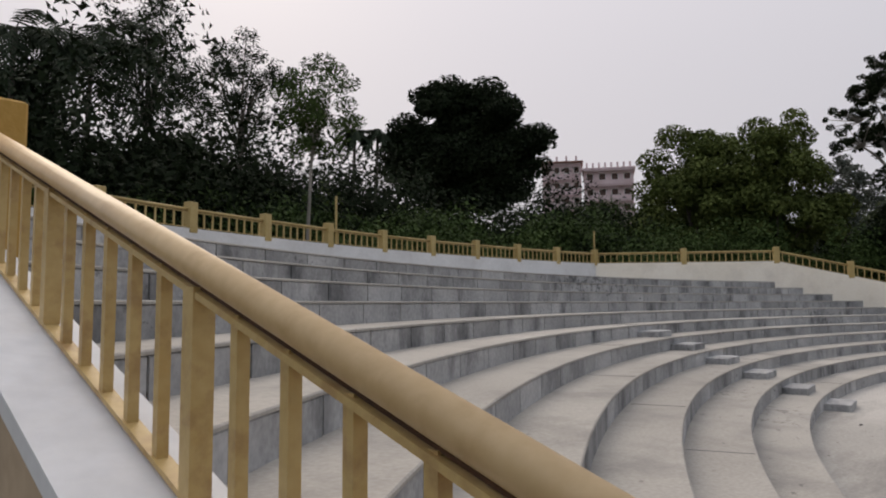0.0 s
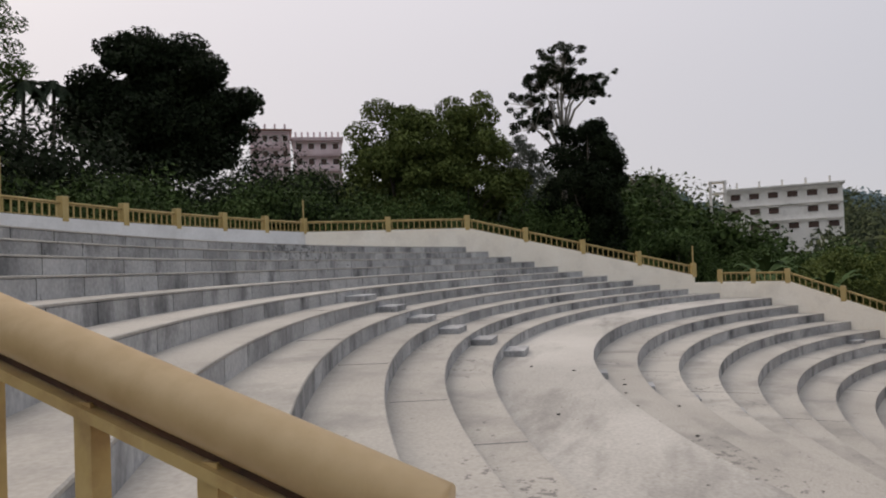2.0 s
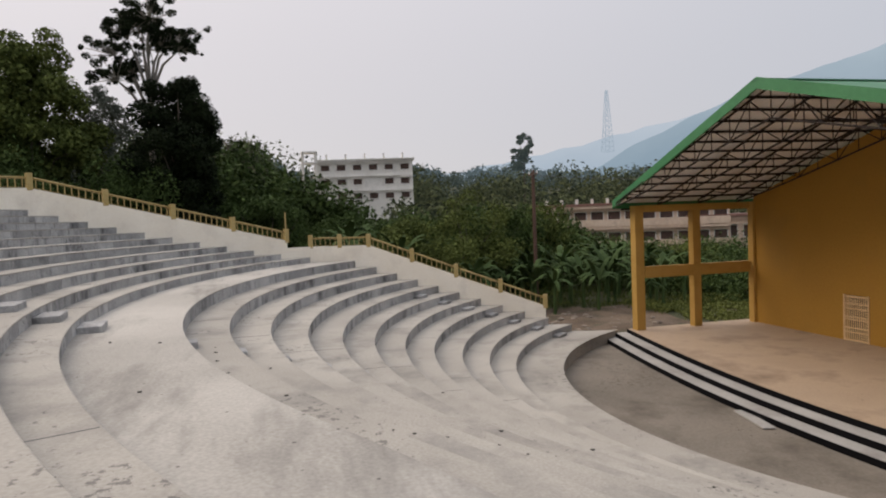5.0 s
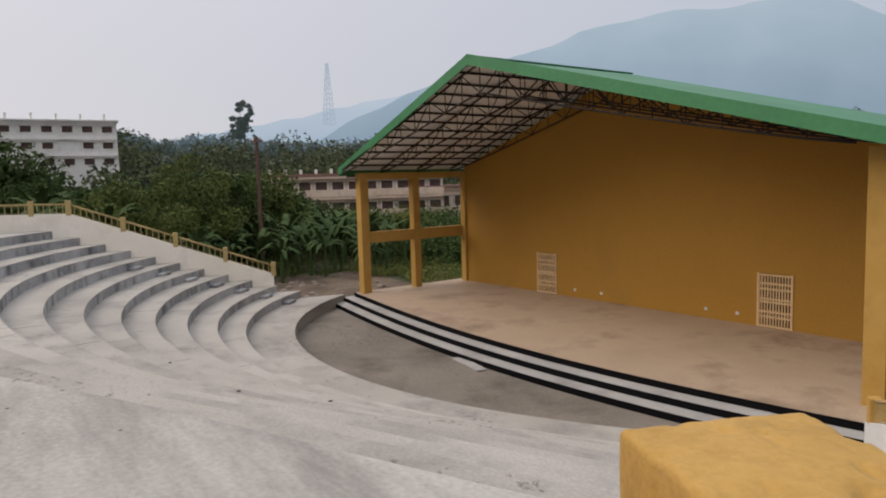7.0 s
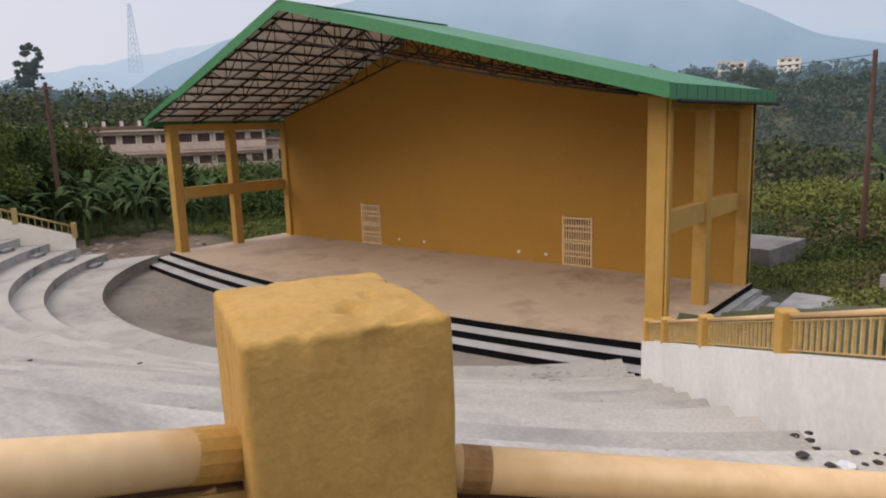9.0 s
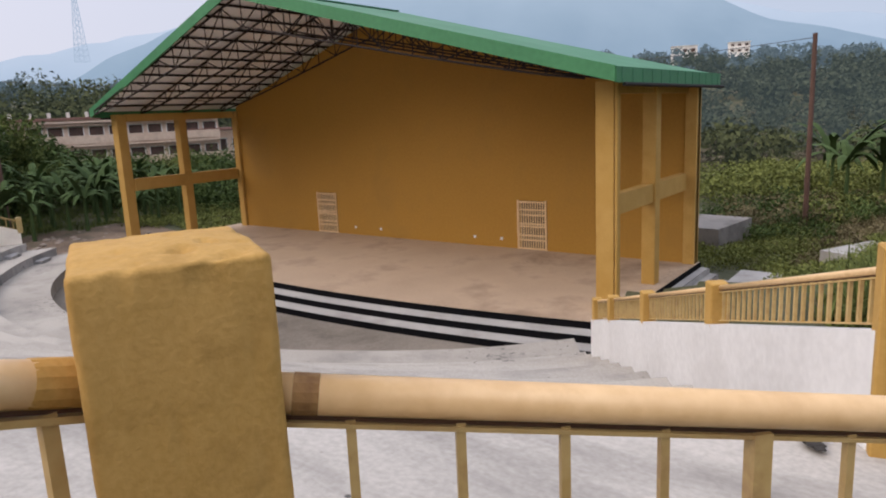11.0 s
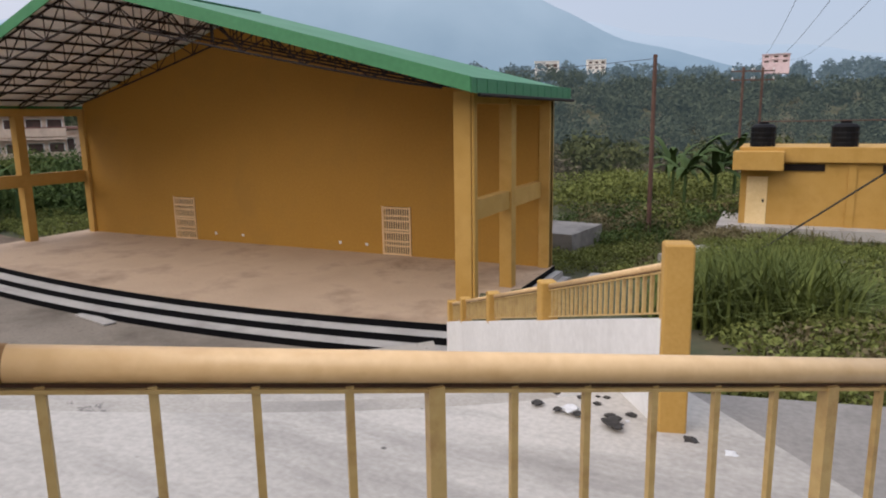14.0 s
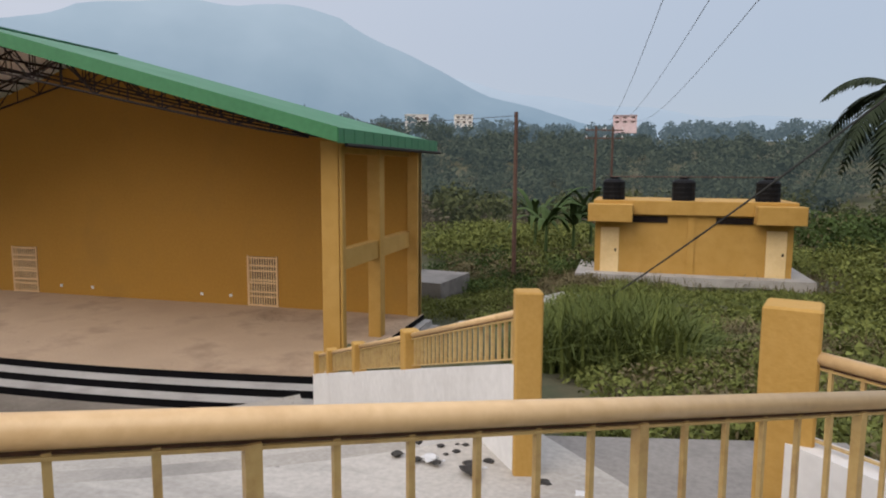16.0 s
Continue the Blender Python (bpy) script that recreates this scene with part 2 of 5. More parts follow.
M_LEAFDRY = leafy("leaf_dry", (0.06, 0.05, 0.026), (0.22, 0.185, 0.10))
M_BANANA = leafy("banana_leaf", (0.012, 0.024, 0.008), (0.10, 0.15, 0.055))
# far leaves: haze painted in as a bluish glow that grows with distance
M_FAR1 = leafy("far_leaf_hazed", (0.008, 0.013, 0.005), (0.12, 0.13, 0.05), (0.005, 0.007, 0.007))
M_FARDRY = leafy("far_dry_leaf_hazed", (0.045, 0.038, 0.024), (0.15, 0.125, 0.08), (0.010, 0.012, 0.012))
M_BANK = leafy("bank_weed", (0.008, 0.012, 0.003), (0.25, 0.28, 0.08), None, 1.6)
M_FARMID = leafy("far_mid_leaf_hazed", (0.012, 0.018, 0.010), (0.085, 0.095, 0.055), (0.022, 0.031, 0.034))
M_FAR2 = leafy("farther_leaf_hazed", (0.02, 0.03, 0.028), (0.075, 0.09, 0.08), (0.056, 0.079, 0.094))
M_PINK = paint("pink_wall", (0.60, 0.45, 0.46), (0.74, 0.58, 0.58), 3, 0.3, 0.9, 0.02, (0.36, 0.22, 0.2), 0.25, 0.6)
M_PALE = paint("pale_wall", (0.72, 0.68, 0.62), (0.86, 0.82, 0.76), 3, 0.25, 0.9, 0.02, (0.45, 0.42, 0.38), 0.4, 0.5)
M_ORANGE = paint("peach_wall", (0.62, 0.45, 0.33), (0.80, 0.64, 0.50), 3, 0.3, 0.9, 0.02, (0.40, 0.27, 0.19), 0.6, 0.6)
M_REDROOF = paint("rust_roof", (0.20, 0.10, 0.08), (0.30, 0.16, 0.12), 3, 0.5, 0.8, 0.02)
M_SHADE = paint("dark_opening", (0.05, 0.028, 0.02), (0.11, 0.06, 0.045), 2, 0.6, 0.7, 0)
# mountain colours carry the haze as emission, bluer low down and paler high up
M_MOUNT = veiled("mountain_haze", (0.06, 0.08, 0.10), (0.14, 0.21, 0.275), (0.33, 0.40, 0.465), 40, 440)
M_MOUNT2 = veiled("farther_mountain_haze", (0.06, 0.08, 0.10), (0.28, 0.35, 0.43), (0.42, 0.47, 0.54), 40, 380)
M_LITTER = paint("litter_dark", (0.02, 0.018, 0.016), (0.05, 0.045, 0.04), 20, 3, 0.9, 0.1)
M_SCORCH = paint("scorched_paint", (0.14, 0.06, 0.015), (0.34, 0.19, 0.06), 40, 9, 0.8, 0.2)
M_TAN = paint("tan_wash", (0.42, 0.31, 0.20), (0.54, 0.41, 0.28), 14, 0.8, 0.9, 0.1, (0.3, 0.22, 0.14), 1.5, 0.5)
M_PASSAGE = paint("passage_concrete", (0.17, 0.155, 0.14), (0.28, 0.26, 0.235), 22, 0.5, 0.9, 0.15, (0.09, 0.08, 0.07), 0.6, 0.8, spots=(0.08, 0.07, 0.06))
M_NEAR = paint("chipped_ochre_plaster", (0.41, 0.235, 0.05), (0.53, 0.315, 0.088), 90, 6.0, 0.85, 0.17, (0.30, 0.165, 0.032), 14.0, 0.5)
M_UNDERSTRIP = paint("dark_brown_strip", (0.045, 0.022, 0.012), (0.12, 0.055, 0.025), 40, 6, 0.9, 0.2)
M_EARTH = paint("bare_earth", (0.075, 0.05, 0.032), (0.19, 0.135, 0.09), 10, 0.6, 0.95, 0.5, (0.05, 0.045, 0.02), 0.5, 0.7)
M_FROND = leafy("frond", (0.014, 0.020, 0.012), (0.045, 0.060, 0.034))
M_AIRY = leafy("airy_leaf", (0.05, 0.06, 0.05), (0.14, 0.15, 0.12))
M_PAPER = paint("litter_pale", (0.5, 0.5, 0.5), (0.7, 0.7, 0.7), 20, 3, 0.9, 0.1)


# ---- mesh helpers ----
class Geo:
    def __init__(self):
        self.v, self.f = [], []

    def add(self, verts, faces):
        k = len(self.v)
        self.v += [tuple(p) for p in verts]
        self.f += [tuple(k + i for i in f) for f in faces]
        return self

    def box(self, x0, y0, z0, x1, y1, z1, turn=0.0, at=(0, 0, 0), cut=0.0):
        """A box, with its upright edges and top edges cut by cut."""
        c, s = math.cos(turn), math.sin(turn)
        rings = []
        for z, inset in (((z0, 0), (z1, 0)) if not cut else ((z0, 0), (z1 - cut, 0), (z1, cut))):
            a0, a1, b0, b1, k = x0 + inset, x1 - inset, y0 + inset, y1 - inset, cut
            ring = [(a0, b0), (a1, b0), (a1, b1), (a0, b1)] if not cut else [
                (a0 + k, b0), (a1 - k, b0), (a1, b0 + k), (a1, b1 - k), (a1 - k, b1), (a0 + k, b1), (a0, b1 - k), (a0, b0 + k)]
            rings.append([(at[0] + x * c - y * s, at[1] + x * s + y * c, at[2] + z) for x, y in ring])
        n = len(rings[0])
        faces = [tuple(range(n))[::-1], tuple(range((len(rings) - 1) * n, len(rings) * n))]
        for r in range(len(rings) - 1):
            faces += [(r * n + i, r * n + (i + 1) % n, (r + 1) * n + (i + 1) % n, (r + 1) * n + i) for i in range(n)]
        return self.add([p for ring in rings for p in ring], faces)

    def tube(self, pts, radii, n=8, caps=True):
        """A round tube along points; radii one number or one each."""
        pts = [Vector(p) for p in pts]
        radii = [radii] * len(pts) if not hasattr(radii, "__len__") else radii
        verts, faces = [], []
        for i, p in enumerate(pts):
            d = (pts[min(i + 1, len(pts) - 1)] - pts[max(i - 1, 0)]).normalized()
            side = d.cross(Vector((0, 0, 1)) if abs(d.z) < 0.95 else Vector((1, 0, 0))).normalized()
            up = side.cross(d)
            verts += [p + radii[i] * (math.cos(a) * side + math.sin(a) * up) for a in (2 * math.pi * k / n for k in range(n))]
        for i in range(len(pts) - 1):
            faces += [(i * n + k, i * n + (k + 1) % n, (i + 1) * n + (k + 1) % n, (i + 1) * n + k) for k in range(n)]
        if caps:
            faces += [tuple(range(n))[::-1], tuple(range((len(pts) - 1) * n, len(pts) * n))]
        return self.add(verts, faces)

    def wall(self, a, b, za, zb, ta, tb, thick):
        """An upright wall from a to b in plan, with its foot and top heights at both ends."""
        d = Vector((b[0] - a[0], b[1] - a[1], 0)).normalized()
        s = Vector((-d.y, d.x, 0)) * thick / 2
        v = []
        for p, z0, z1 in ((a, za, ta), (b, zb, tb)):
            for k in (-1, 1):
                for z in (z0, z1):
                    v.append((p[0] + k * s.x, p[1] + k * s.y, z))
        return self.add(v, [(0, 2, 3, 1), (4, 5, 7, 6), (0, 1, 5, 4), (2, 6, 7, 3), (1, 3, 7, 5), (0, 4, 6, 2)])

    def bar(self, a, b, w, h):
        """A square bar between two points."""
        a, b = Vector(a), Vector(b)
        d = (b - a).normalized()
        side = d.cross(Vector((0, 0, 1)) if abs(d.z) < 0.95 else Vector((1, 0, 0))).normalized()
        up = side.cross(d)
        v = [p + i * w / 2 * side + j * h / 2 * up for p in (a, b) for i, j in ((-1, -1), (1, -1), (1, 1), (-1, 1))]
        return self.add(v, [(3, 2, 1, 0), (4, 5, 6, 7), (0, 1, 5, 4), (1, 2, 6, 5), (2, 3, 7, 6), (3, 0, 4, 7)])


def part(name, geo, material, parent=None, label="", smooth=False):
    me = bpy.data.meshes.new(name)
    me.from_pydata([tuple(p) for p in geo.v], [], geo.f)
    me.materials.append(material)
    if smooth:
        me.polygons.foreach_set("use_smooth", [True] * len(me.polygons))
    me.update()
    ob = new(name, me)
    if parent:
        ob.parent = parent
    if label:
        ob["label"] = label
    return ob


def thing(name, label, category, group="", kind="", at=(0, 0, 0)):
    ob = new(name)
    ob.location = at
    return tagged(ob, label, category, group, kind)


def smooth01(a, b, x):
    t = np.clip((x - a) / (b - a), 0, 1)
    return t * t * (3 - 2 * t)


# ---- plan of the bowl ----
CX, CY = -6.8, 1.0
LAND = 4.15
LOW = [(28.65 - 1.03 * k, LAND - 0.38 * k) for k in range(11)]
PIT_R, PIT_Z = 16.45, -0.6
UP_RISE = 0.285
UP = [(30.7 + 0.77 * k, LAND + UP_RISE * (k + 1)) for k in range(11)]
TOP_R = 43.6
NEAR_P = (12.413, -24.928)
Q_DIR = (math.cos(radians(44)), math.sin(radians(44)))
GATE = (13.2, -20.5)
LOW_END = (7.5, -12.1)
FAR_STEP, FAR_BEND = (-24.8, -24.7), (-19.6, -35.2)
FAR_FLAT, FAR_LOW, FAR_END = (-25.5, -23.4), (-25.0, -20.3), (-21.9, -11.3)


def meet(r, a, b, hint):
    """The angle at which the circle of radius r round the bowl's middle meets the line a b, on the side of hint."""
    ax, ay, dx, dy = a[0] - CX, a[1] - CY, b[0] - a[0], b[1] - a[1]
    qa, qb, qc = dx * dx + dy * dy, 2 * (ax * dx + ay * dy), ax * ax + ay * ay - r * r
    root = math.sqrt(max(qb * qb - 4 * qa * qc, 0))
    best = min(((-qb + k * root) / (2 * qa) for k in (-1, 1)), key=lambda t: abs(t - hint))
    return math.atan2(ay + best * dy, ax + best * dx)


def dip(a, z):
    """How far the lower terrace and the landing sink towards the near exit."""
    return 0.62 * max(0.0, (z + 0.5) / 4.7) * float(smooth01(radians(-64), radians(-47), a))


def melt(a, z):
    """How far the lowest upper rows run out into the sunk landing at the near exit."""
    return (z - LAND - 0.02 + dip(a, LAND)) * float(smooth01(radians(-59), radians(-53.5), a))


def ring(r0, z0, r1, a0, a1, b0, b1, base, n=96, sink=False, ramp=False):
    """A tread from radius r0 to r1 at height z0 with a thin nosing and its riser down to base; a0..a1 are the angles at r0, b0..b1 those at r1."""
    g = Geo()
    v, f = [], []
    for i in range(n + 1):
        t = i / n
        a, b = a0 + (a1 - a0) * t, b0 + (b1 - b0) * t
        d = dip(a, z0) if sink else melt(a, z0) if ramp else 0.0
        ca, sa, cb, sb = math.cos(a), math.sin(a), math.cos(b), math.sin(b)
        for rr, zz in ((r0, base), (r0, z0 - 0.03), (r0 - 0.04, z0 - 0.03), (r0 - 0.04, z0 - 0.01), (r0 - 0.03, z0)):
            v.append((CX + rr * ca, CY + rr * sa, zz - d))
        v += [(CX + r1 * cb, CY + r1 * sb, z0 - d), (CX + r1 * cb, CY + r1 * sb, base - d)]
    for i in range(n):
        k = 7 * i
        f += [(k + j, k + j + 1, k + j + 8, k + j + 7) for j in range(6)]
    f += [(6, 5, 4, 3, 2, 1, 0), tuple(7 * n + j for j in range(7))]
    g.add(v, [q[::-1] for q in f])
    return g


def near_angle(r):
    return meet(r, (12.35, -24.95), (12.25, -33.0), 0.0)


# ---- upper terrace ----
terrace_up = thing("upper_terrace", "grey concrete amphitheatre seating steps faced with stained blocks", "seating steps", kind="structure")
terrace_low = thing("lower_terrace", "pale concrete curved seating steps round the stage pit", "seating steps", kind="structure")
landing = thing("landing", "wide pale concrete walkway between the two seating terraces with dark stains", "walkway", kind="structure")


def blocks(parent, r, z, h, a0, a1, length, thick=0.03, sink=False, ramp=False):
    """Facing blocks on a riser, all of one shape, turned round the bowl's middle."""
    n = max(1, int(abs(a1 - a0) * r / length))
    da = (a1 - a0) / n
    gap = 0.013 / r
    me = None
    for i in range(n):
        am = a0 + da * (i + 0.5)
        if (sink and dip(am + abs(da), z) > 0.002) or (ramp and melt(am + abs(da), z) > 0.01):
            continue
        if me is None:
            g, v, f = Geo(), [], []
            for j in range(4):
                a = -abs(da) / 2 + gap + (abs(da) - 2 * gap) * j / 3
                for rr, zz in ((r - thick, z - h - 0.02), (r - thick, z - 0.044), (r - thick + 0.008, z - 0.034), (r + 0.02, z - 0.034)):
                    v.append((rr * math.cos(a), rr * math.sin(a), zz))
            for j in range(3):
                k = 4 * j
                f += [(k + q, k + q + 4, k + q + 5, k + q + 1) for q in range(3)]
            f += [(0, 1, 2, 3), (15, 14, 13, 12)]
            g.add(v, f)
            ob = part("block", g, M_BLOCK, parent)
            me = ob.data
        else:
            ob = new("block", me)
            ob.parent = parent
        ob.location = (CX, CY, 0)
        ob.rotation_euler = (0, 0, am)


UP_END = [(meet(r, FAR_STEP, FAR_BEND, 0.5), near_angle(r)) for r, z in UP] + [(meet(TOP_R, FAR_STEP, FAR_BEND, 1.0), near_angle(TOP_R))]
for k, (r, z) in enumerate(UP):
    r1 = UP[k + 1][0] + 0.02 if k < 10 else TOP_R
    (a0, a1), (b0, b1) = UP_END[k], UP_END[k + 1]
    a0, b0 = (a + 2 * math.pi if a > 0 else a for a in (a0, b0))
    tier = part("tier", ring(r + 0.03, z, r1 + 0.05, a0, a1, b0, b1, z - 0.75, ramp=k < 2), M_TREAD, terrace_up)
    blocks(tier, r + 0.03, z, UP_RISE, a0, a1, 1.15, ramp=k < 2)

# ---- landing and lower terrace ----
IN_A, IN_B = (GATE[0] - 0.36, GATE[1] - 0.24), (LOW_END[0] - 0.06, LOW_END[1] - 0.04)
LOW_ANG = [(meet(r, FAR_LOW, FAR_END, 0.5), meet(r, IN_A, IN_B, 0.5)) for r, z in LOW]
LOW_ANG.append((meet(PIT_R, FAR_LOW, FAR_END, 1.0), meet(PIT_R, GATE, LOW_END, 1.0)))
gutter_v = []
for i in range(41):
    t = -0.03 + 1.0 * i / 40
    for off in (-0.75, -0.02):
        x = GATE[0] + (LOW_END[0] - GATE[0]) * t + off * 0.83
        y = GATE[1] + (LOW_END[1] - GATE[1]) * t + off * 0.56
        rr, aa = math.hypot(x - CX, y - CY), math.atan2(y - CY, x - CX)
        zz = min(LAND, LAND - 0.369 * (28.65 - rr))
        gutter_v.append((x, y, zz - dip(aa, zz) - (0.34 if i > 4 else 0.05 + 0.07 * i) + 0.02 * math.sin(i * 2.3 + off * 5)))
tagged(part("drain_strip", Geo().add(gutter_v, [(2 * i, 2 * i + 1, 2 * i + 3, 2 * i + 2) for i in range(40)]), M_STEP), "rough sloping concrete strip along the white parapet", "drain strip", kind="structure")
g0 = (meet(30.75, FAR_STEP, FAR_FLAT, 0.0), meet(30.75, GATE, (14.2, -22.6), 0.8))
part("slab", ring(LOW[0][0], LAND, 30.78, LOW_ANG[0][0] - 0.045, LOW_ANG[0][1] + 0.03, g0[0] - 0.02, g0[1] + 0.03, LAND - 0.6, sink=True), M_LANDING, landing)
for k in range(1, 11):
    r, z = LOW[k]
    tier = part("tier", ring(r, z, LOW[k - 1][0] + 0.02, *LOW_ANG[k], *LOW_ANG[k - 1], z - 0.8, sink=True), M_TREAD, terrace_low)
    blocks(tier, r, z, 0.38, *LOW_ANG[k], 2.2, 0.03, True)
tier = part("tier", ring(PIT_R, -0.035, LOW[10][0] + 0.02, *LOW_ANG[11], *LOW_ANG[10], -0.9, sink=True), M_TREAD, terrace_low)
blocks(landing, LOW[0][0], LAND, 0.38, *LOW_ANG[0], 2.2, 0.03, True)


def seam(parent, r0, r1, z, angle):
    """A dark open joint across a tread."""
    g = Geo().box(r0 + 0.02, -0.009, -0.02, r1 - 0.04, 0.009, 0.0035)
    ob = part("joint", g, M_JOINT, parent)
    ob.location, ob.rotation_euler = (CX, CY, z), (0, 0, radians(angle))


for k, angle in ((0, -66), (0, -88), (1, -68), (1, -95), (2, -70.5), (2, -86), (3, -72), (3, -99), (4, -77), (5, -83), (0, -112), (1, -118), (2, -122)):
    seam(terrace_up, UP[k][0], UP[k + 1][0], UP[k][1], angle)
for k, angle in ((1, -90), (2, -88), (3, -86.5), (4, -91), (5, -88), (6, -92), (7, -87), (8, -95), (9, -90), (1, -112), (3, -108), (5, -115), (7, -110)):
    seam(terrace_low, LOW[k][0], LOW[k - 1][0], LOW[k][1], angle)


def aisle(parent_label, spots, width, deep):
    """Half-height step blocks of an aisle, one on each tread: radius, height, angle."""
    for r, z, angle in spots:
        g = Geo().box(-deep, -width / 2, 0, 0.0, width / 2, 0.14, cut=0.012)
        ob = tagged(part("step_block", g, M_BLOCK), parent_label, "step", "aisle steps")
        ob.location = (CX + (r - 0.005) * math.cos(radians(angle)), CY + (r - 0.005) * math.sin(radians(angle)), z)
        ob.rotation_euler = (0, 0, radians(angle))


# ---- walls of the bowl ----
def wall_run(name, pts, thick, material, label):
    """A wall through points (x, y, foot, top)."""
    ob = thing(name, label, "wall", kind="structure")
    for a, b in zip(pts, pts[1:]):
        part("wall_panel", Geo().wall(a, b, a[2], b[2], a[3], b[3], thick), material, ob)
    return ob


ta, tb = UP_END[11]
ta = ta + 2 * math.pi if ta > 0 else ta
tk = math.atan2(-41.8 - CY, -15.2 - CX)
BACK = [(CX + TOP_R * math.cos(tk + (tb - tk) * i / 30), CY + TOP_R * math.sin(tk + (tb - tk) * i / 30)) for i in range(31)]
wall_run("wall_back", [(x, y, 6.5, 8.2) for x, y in BACK], 0.2, M_WHITE, "whitewashed low wall along the top of the seating")
wall_run("wall_back_far", [(*FAR_BEND, 6.5, 8.2), (*BACK[0], 6.5, 8.2)], 0.2, M_CREAM, "cream washed low wall at the top corner of the seating")
wall_run("wall_far_upper", [(*FAR_BEND, 6.0, 8.2), (*FAR_STEP, 3.5, 5.4)], 0.22, M_CREAM, "cream washed sloping side wall beside the upper seats")
wall_run("wall_far_lower", [(*FAR_FLAT, 3.0, 5.0), (*FAR_LOW, 3.0, 4.95), (*FAR_END, -0.8, 1.35)], 0.22, M_CREAM, "cream washed sloping side wall beside the lower seats")
wall_run("wall_far_join", [(*FAR_STEP, 3.0, 5.02), (*FAR_FLAT, 3.0, 5.0)], 0.21, M_CREAM, "cream washed low wall joining the two side walls")
wall_run("wall_near_lower", [(*GATE, 2.6, 4.37), (*LOW_END, -0.5, 1.35)], 0.2, M_WHITE, "whitewashed parapet wall stepping down to the stage")


# ---- railings and pillars ----
def pillar(at, w, z0, z1, turn, label, material=None, rough=False):
    g = Geo().box(-w / 2, -w / 2, 0, w / 2, w / 2, z1 - z0, cut=0.018 if rough else 0.012)
    ob = tagged(part("pillar", g, material or M_PILLAR), label, "pillar", "railing pillars")
    ob.location = (at[0], at[1], z0)
    ob.rotation_euler = (0, 0, turn)
    return ob


def railing(a, b, drop, spacing, pipe, bar, label, heavy=(), first=0.0, mats=None):
    """A railing from a to b (the handrail's middle line): handrail, under-bar, foot-bar and balusters."""
    mr, mb = mats or (M_RAIL, M_BAR)
    a, b = Vector(a), Vector(b)
    ob = thing("railing", label, "railing", "railings of the bowl")
    part("handrail", Geo().tube([a, b], pipe, 16), mr, ob, smooth=True)
    down = Vector((0, 0, -pipe - bar * 0.5 - 0.007))
    web = Vector((0, 0, -pipe - 0.003))
    # narrow dark brown strip between the handrail and the under-bar
    part("under_strip", Geo().bar(a + web, b + web, bar * 0.7, 0.012), M_UNDERSTRIP, ob, "narrow dark brown strip under the handrail")
    part("under_bar", Geo().bar(a + down, b + down, bar * 1.6, bar * 0.5), mb, ob)
    foot = Vector((0, 0, -drop))
    part("foot_bar", Geo().bar(a + foot, b + foot, bar * 1.5, bar * 0.5), mb, ob)
    run = math.hypot(b.x - a.x, b.y - a.y)
    turn = math.atan2(b.y - a.y, b.x - a.x)
    i, s = 0, first
    shared = {}
    while s < run - 0.02:
        p = a.lerp(b, s / run)
        w = (bar * 1.4 + 0.012) if i in heavy else bar
        if w not in shared:
            q = part("baluster", Geo().box(-w / 2, -w / 2, -drop, w / 2, w / 2, -pipe - bar * 0.4), mb, ob)
            shared[w] = q.data
        else:
            q = new("baluster", shared[w])
            q.parent = ob
        q.location, q.rotation_euler = p, (0, 0, turn)
        s += spacing
        i += 1
    return ob


# near side, beside the camera
N_DIR = (math.cos(radians(266.4)), math.sin(radians(266.4)))


def on_n(s, dz=0.0):
    """A point of the rising handrail, s metres up from its first baluster."""
    return (12.352 + N_DIR[0] * s, -26.149 + N_DIR[1] * s, 6.243 + 0.313 * s + dz)


railing(on_n(-0.46), on_n(3.05), 0.50, 0.188, 0.035, 0.028, "sloping ochre painted pipe railing with square balusters", heavy=(6, 12, 18), first=0.46 - 0.376)
level_rail = railing((12.41, -24.98, 5.45), (12.39, -25.40, 5.575), 0.50, 0.188, 0.035, 0.022, "short level ochre painted pipe railing beside a pillar", first=0.15)
railing((12.39, -25.40, 5.575), (12.374, -25.70, 5.63), 0.50, 0.188, 0.035, 0.022, "short sloping ochre painted pipe railing", first=0.1)
railing((12.374, -25.70, 5.63), on_n(-0.46), 0.50, 0.188, 0.034, 0.025, "short steep ochre painted pipe railing", first=0.1)
exit_rail = railing((12.554, -24.883, 5.423), (12.59 + 3.3 * Q_DIR[0], -24.848 + 3.3 * Q_DIR[1], 4.947), 0.50, 0.178, 0.033, 0.016,
        "ochre painted pipe railing with thin balusters along the exit", heavy=(4, 10, 16), first=0.14)
qa, qb = Vector((12.554, -24.883, 5.423)), Vector((12.59 + 3.3 * Q_DIR[0], -24.848 + 3.3 * Q_DIR[1], 4.947))
part("collar", Geo().tube([qa.lerp(qb, 0.016), qa.lerp(qb, 0.028)], [0.0345, 0.0338], 14), M_SCORCH, exit_rail, "rusty scorched weld at the pillar")
la, lb = Vector((12.41, -24.98, 5.45)), Vector((12.39, -25.40, 5.575))
part("collar", Geo().tube([la.lerp(lb, 0.22), la.lerp(lb, 0.36), la.lerp(lb, 0.40)], [0.037, 0.0362, 0.0355], 14), M_NEAR, level_rail, "ochre paint smeared over the pipe at the pillar")


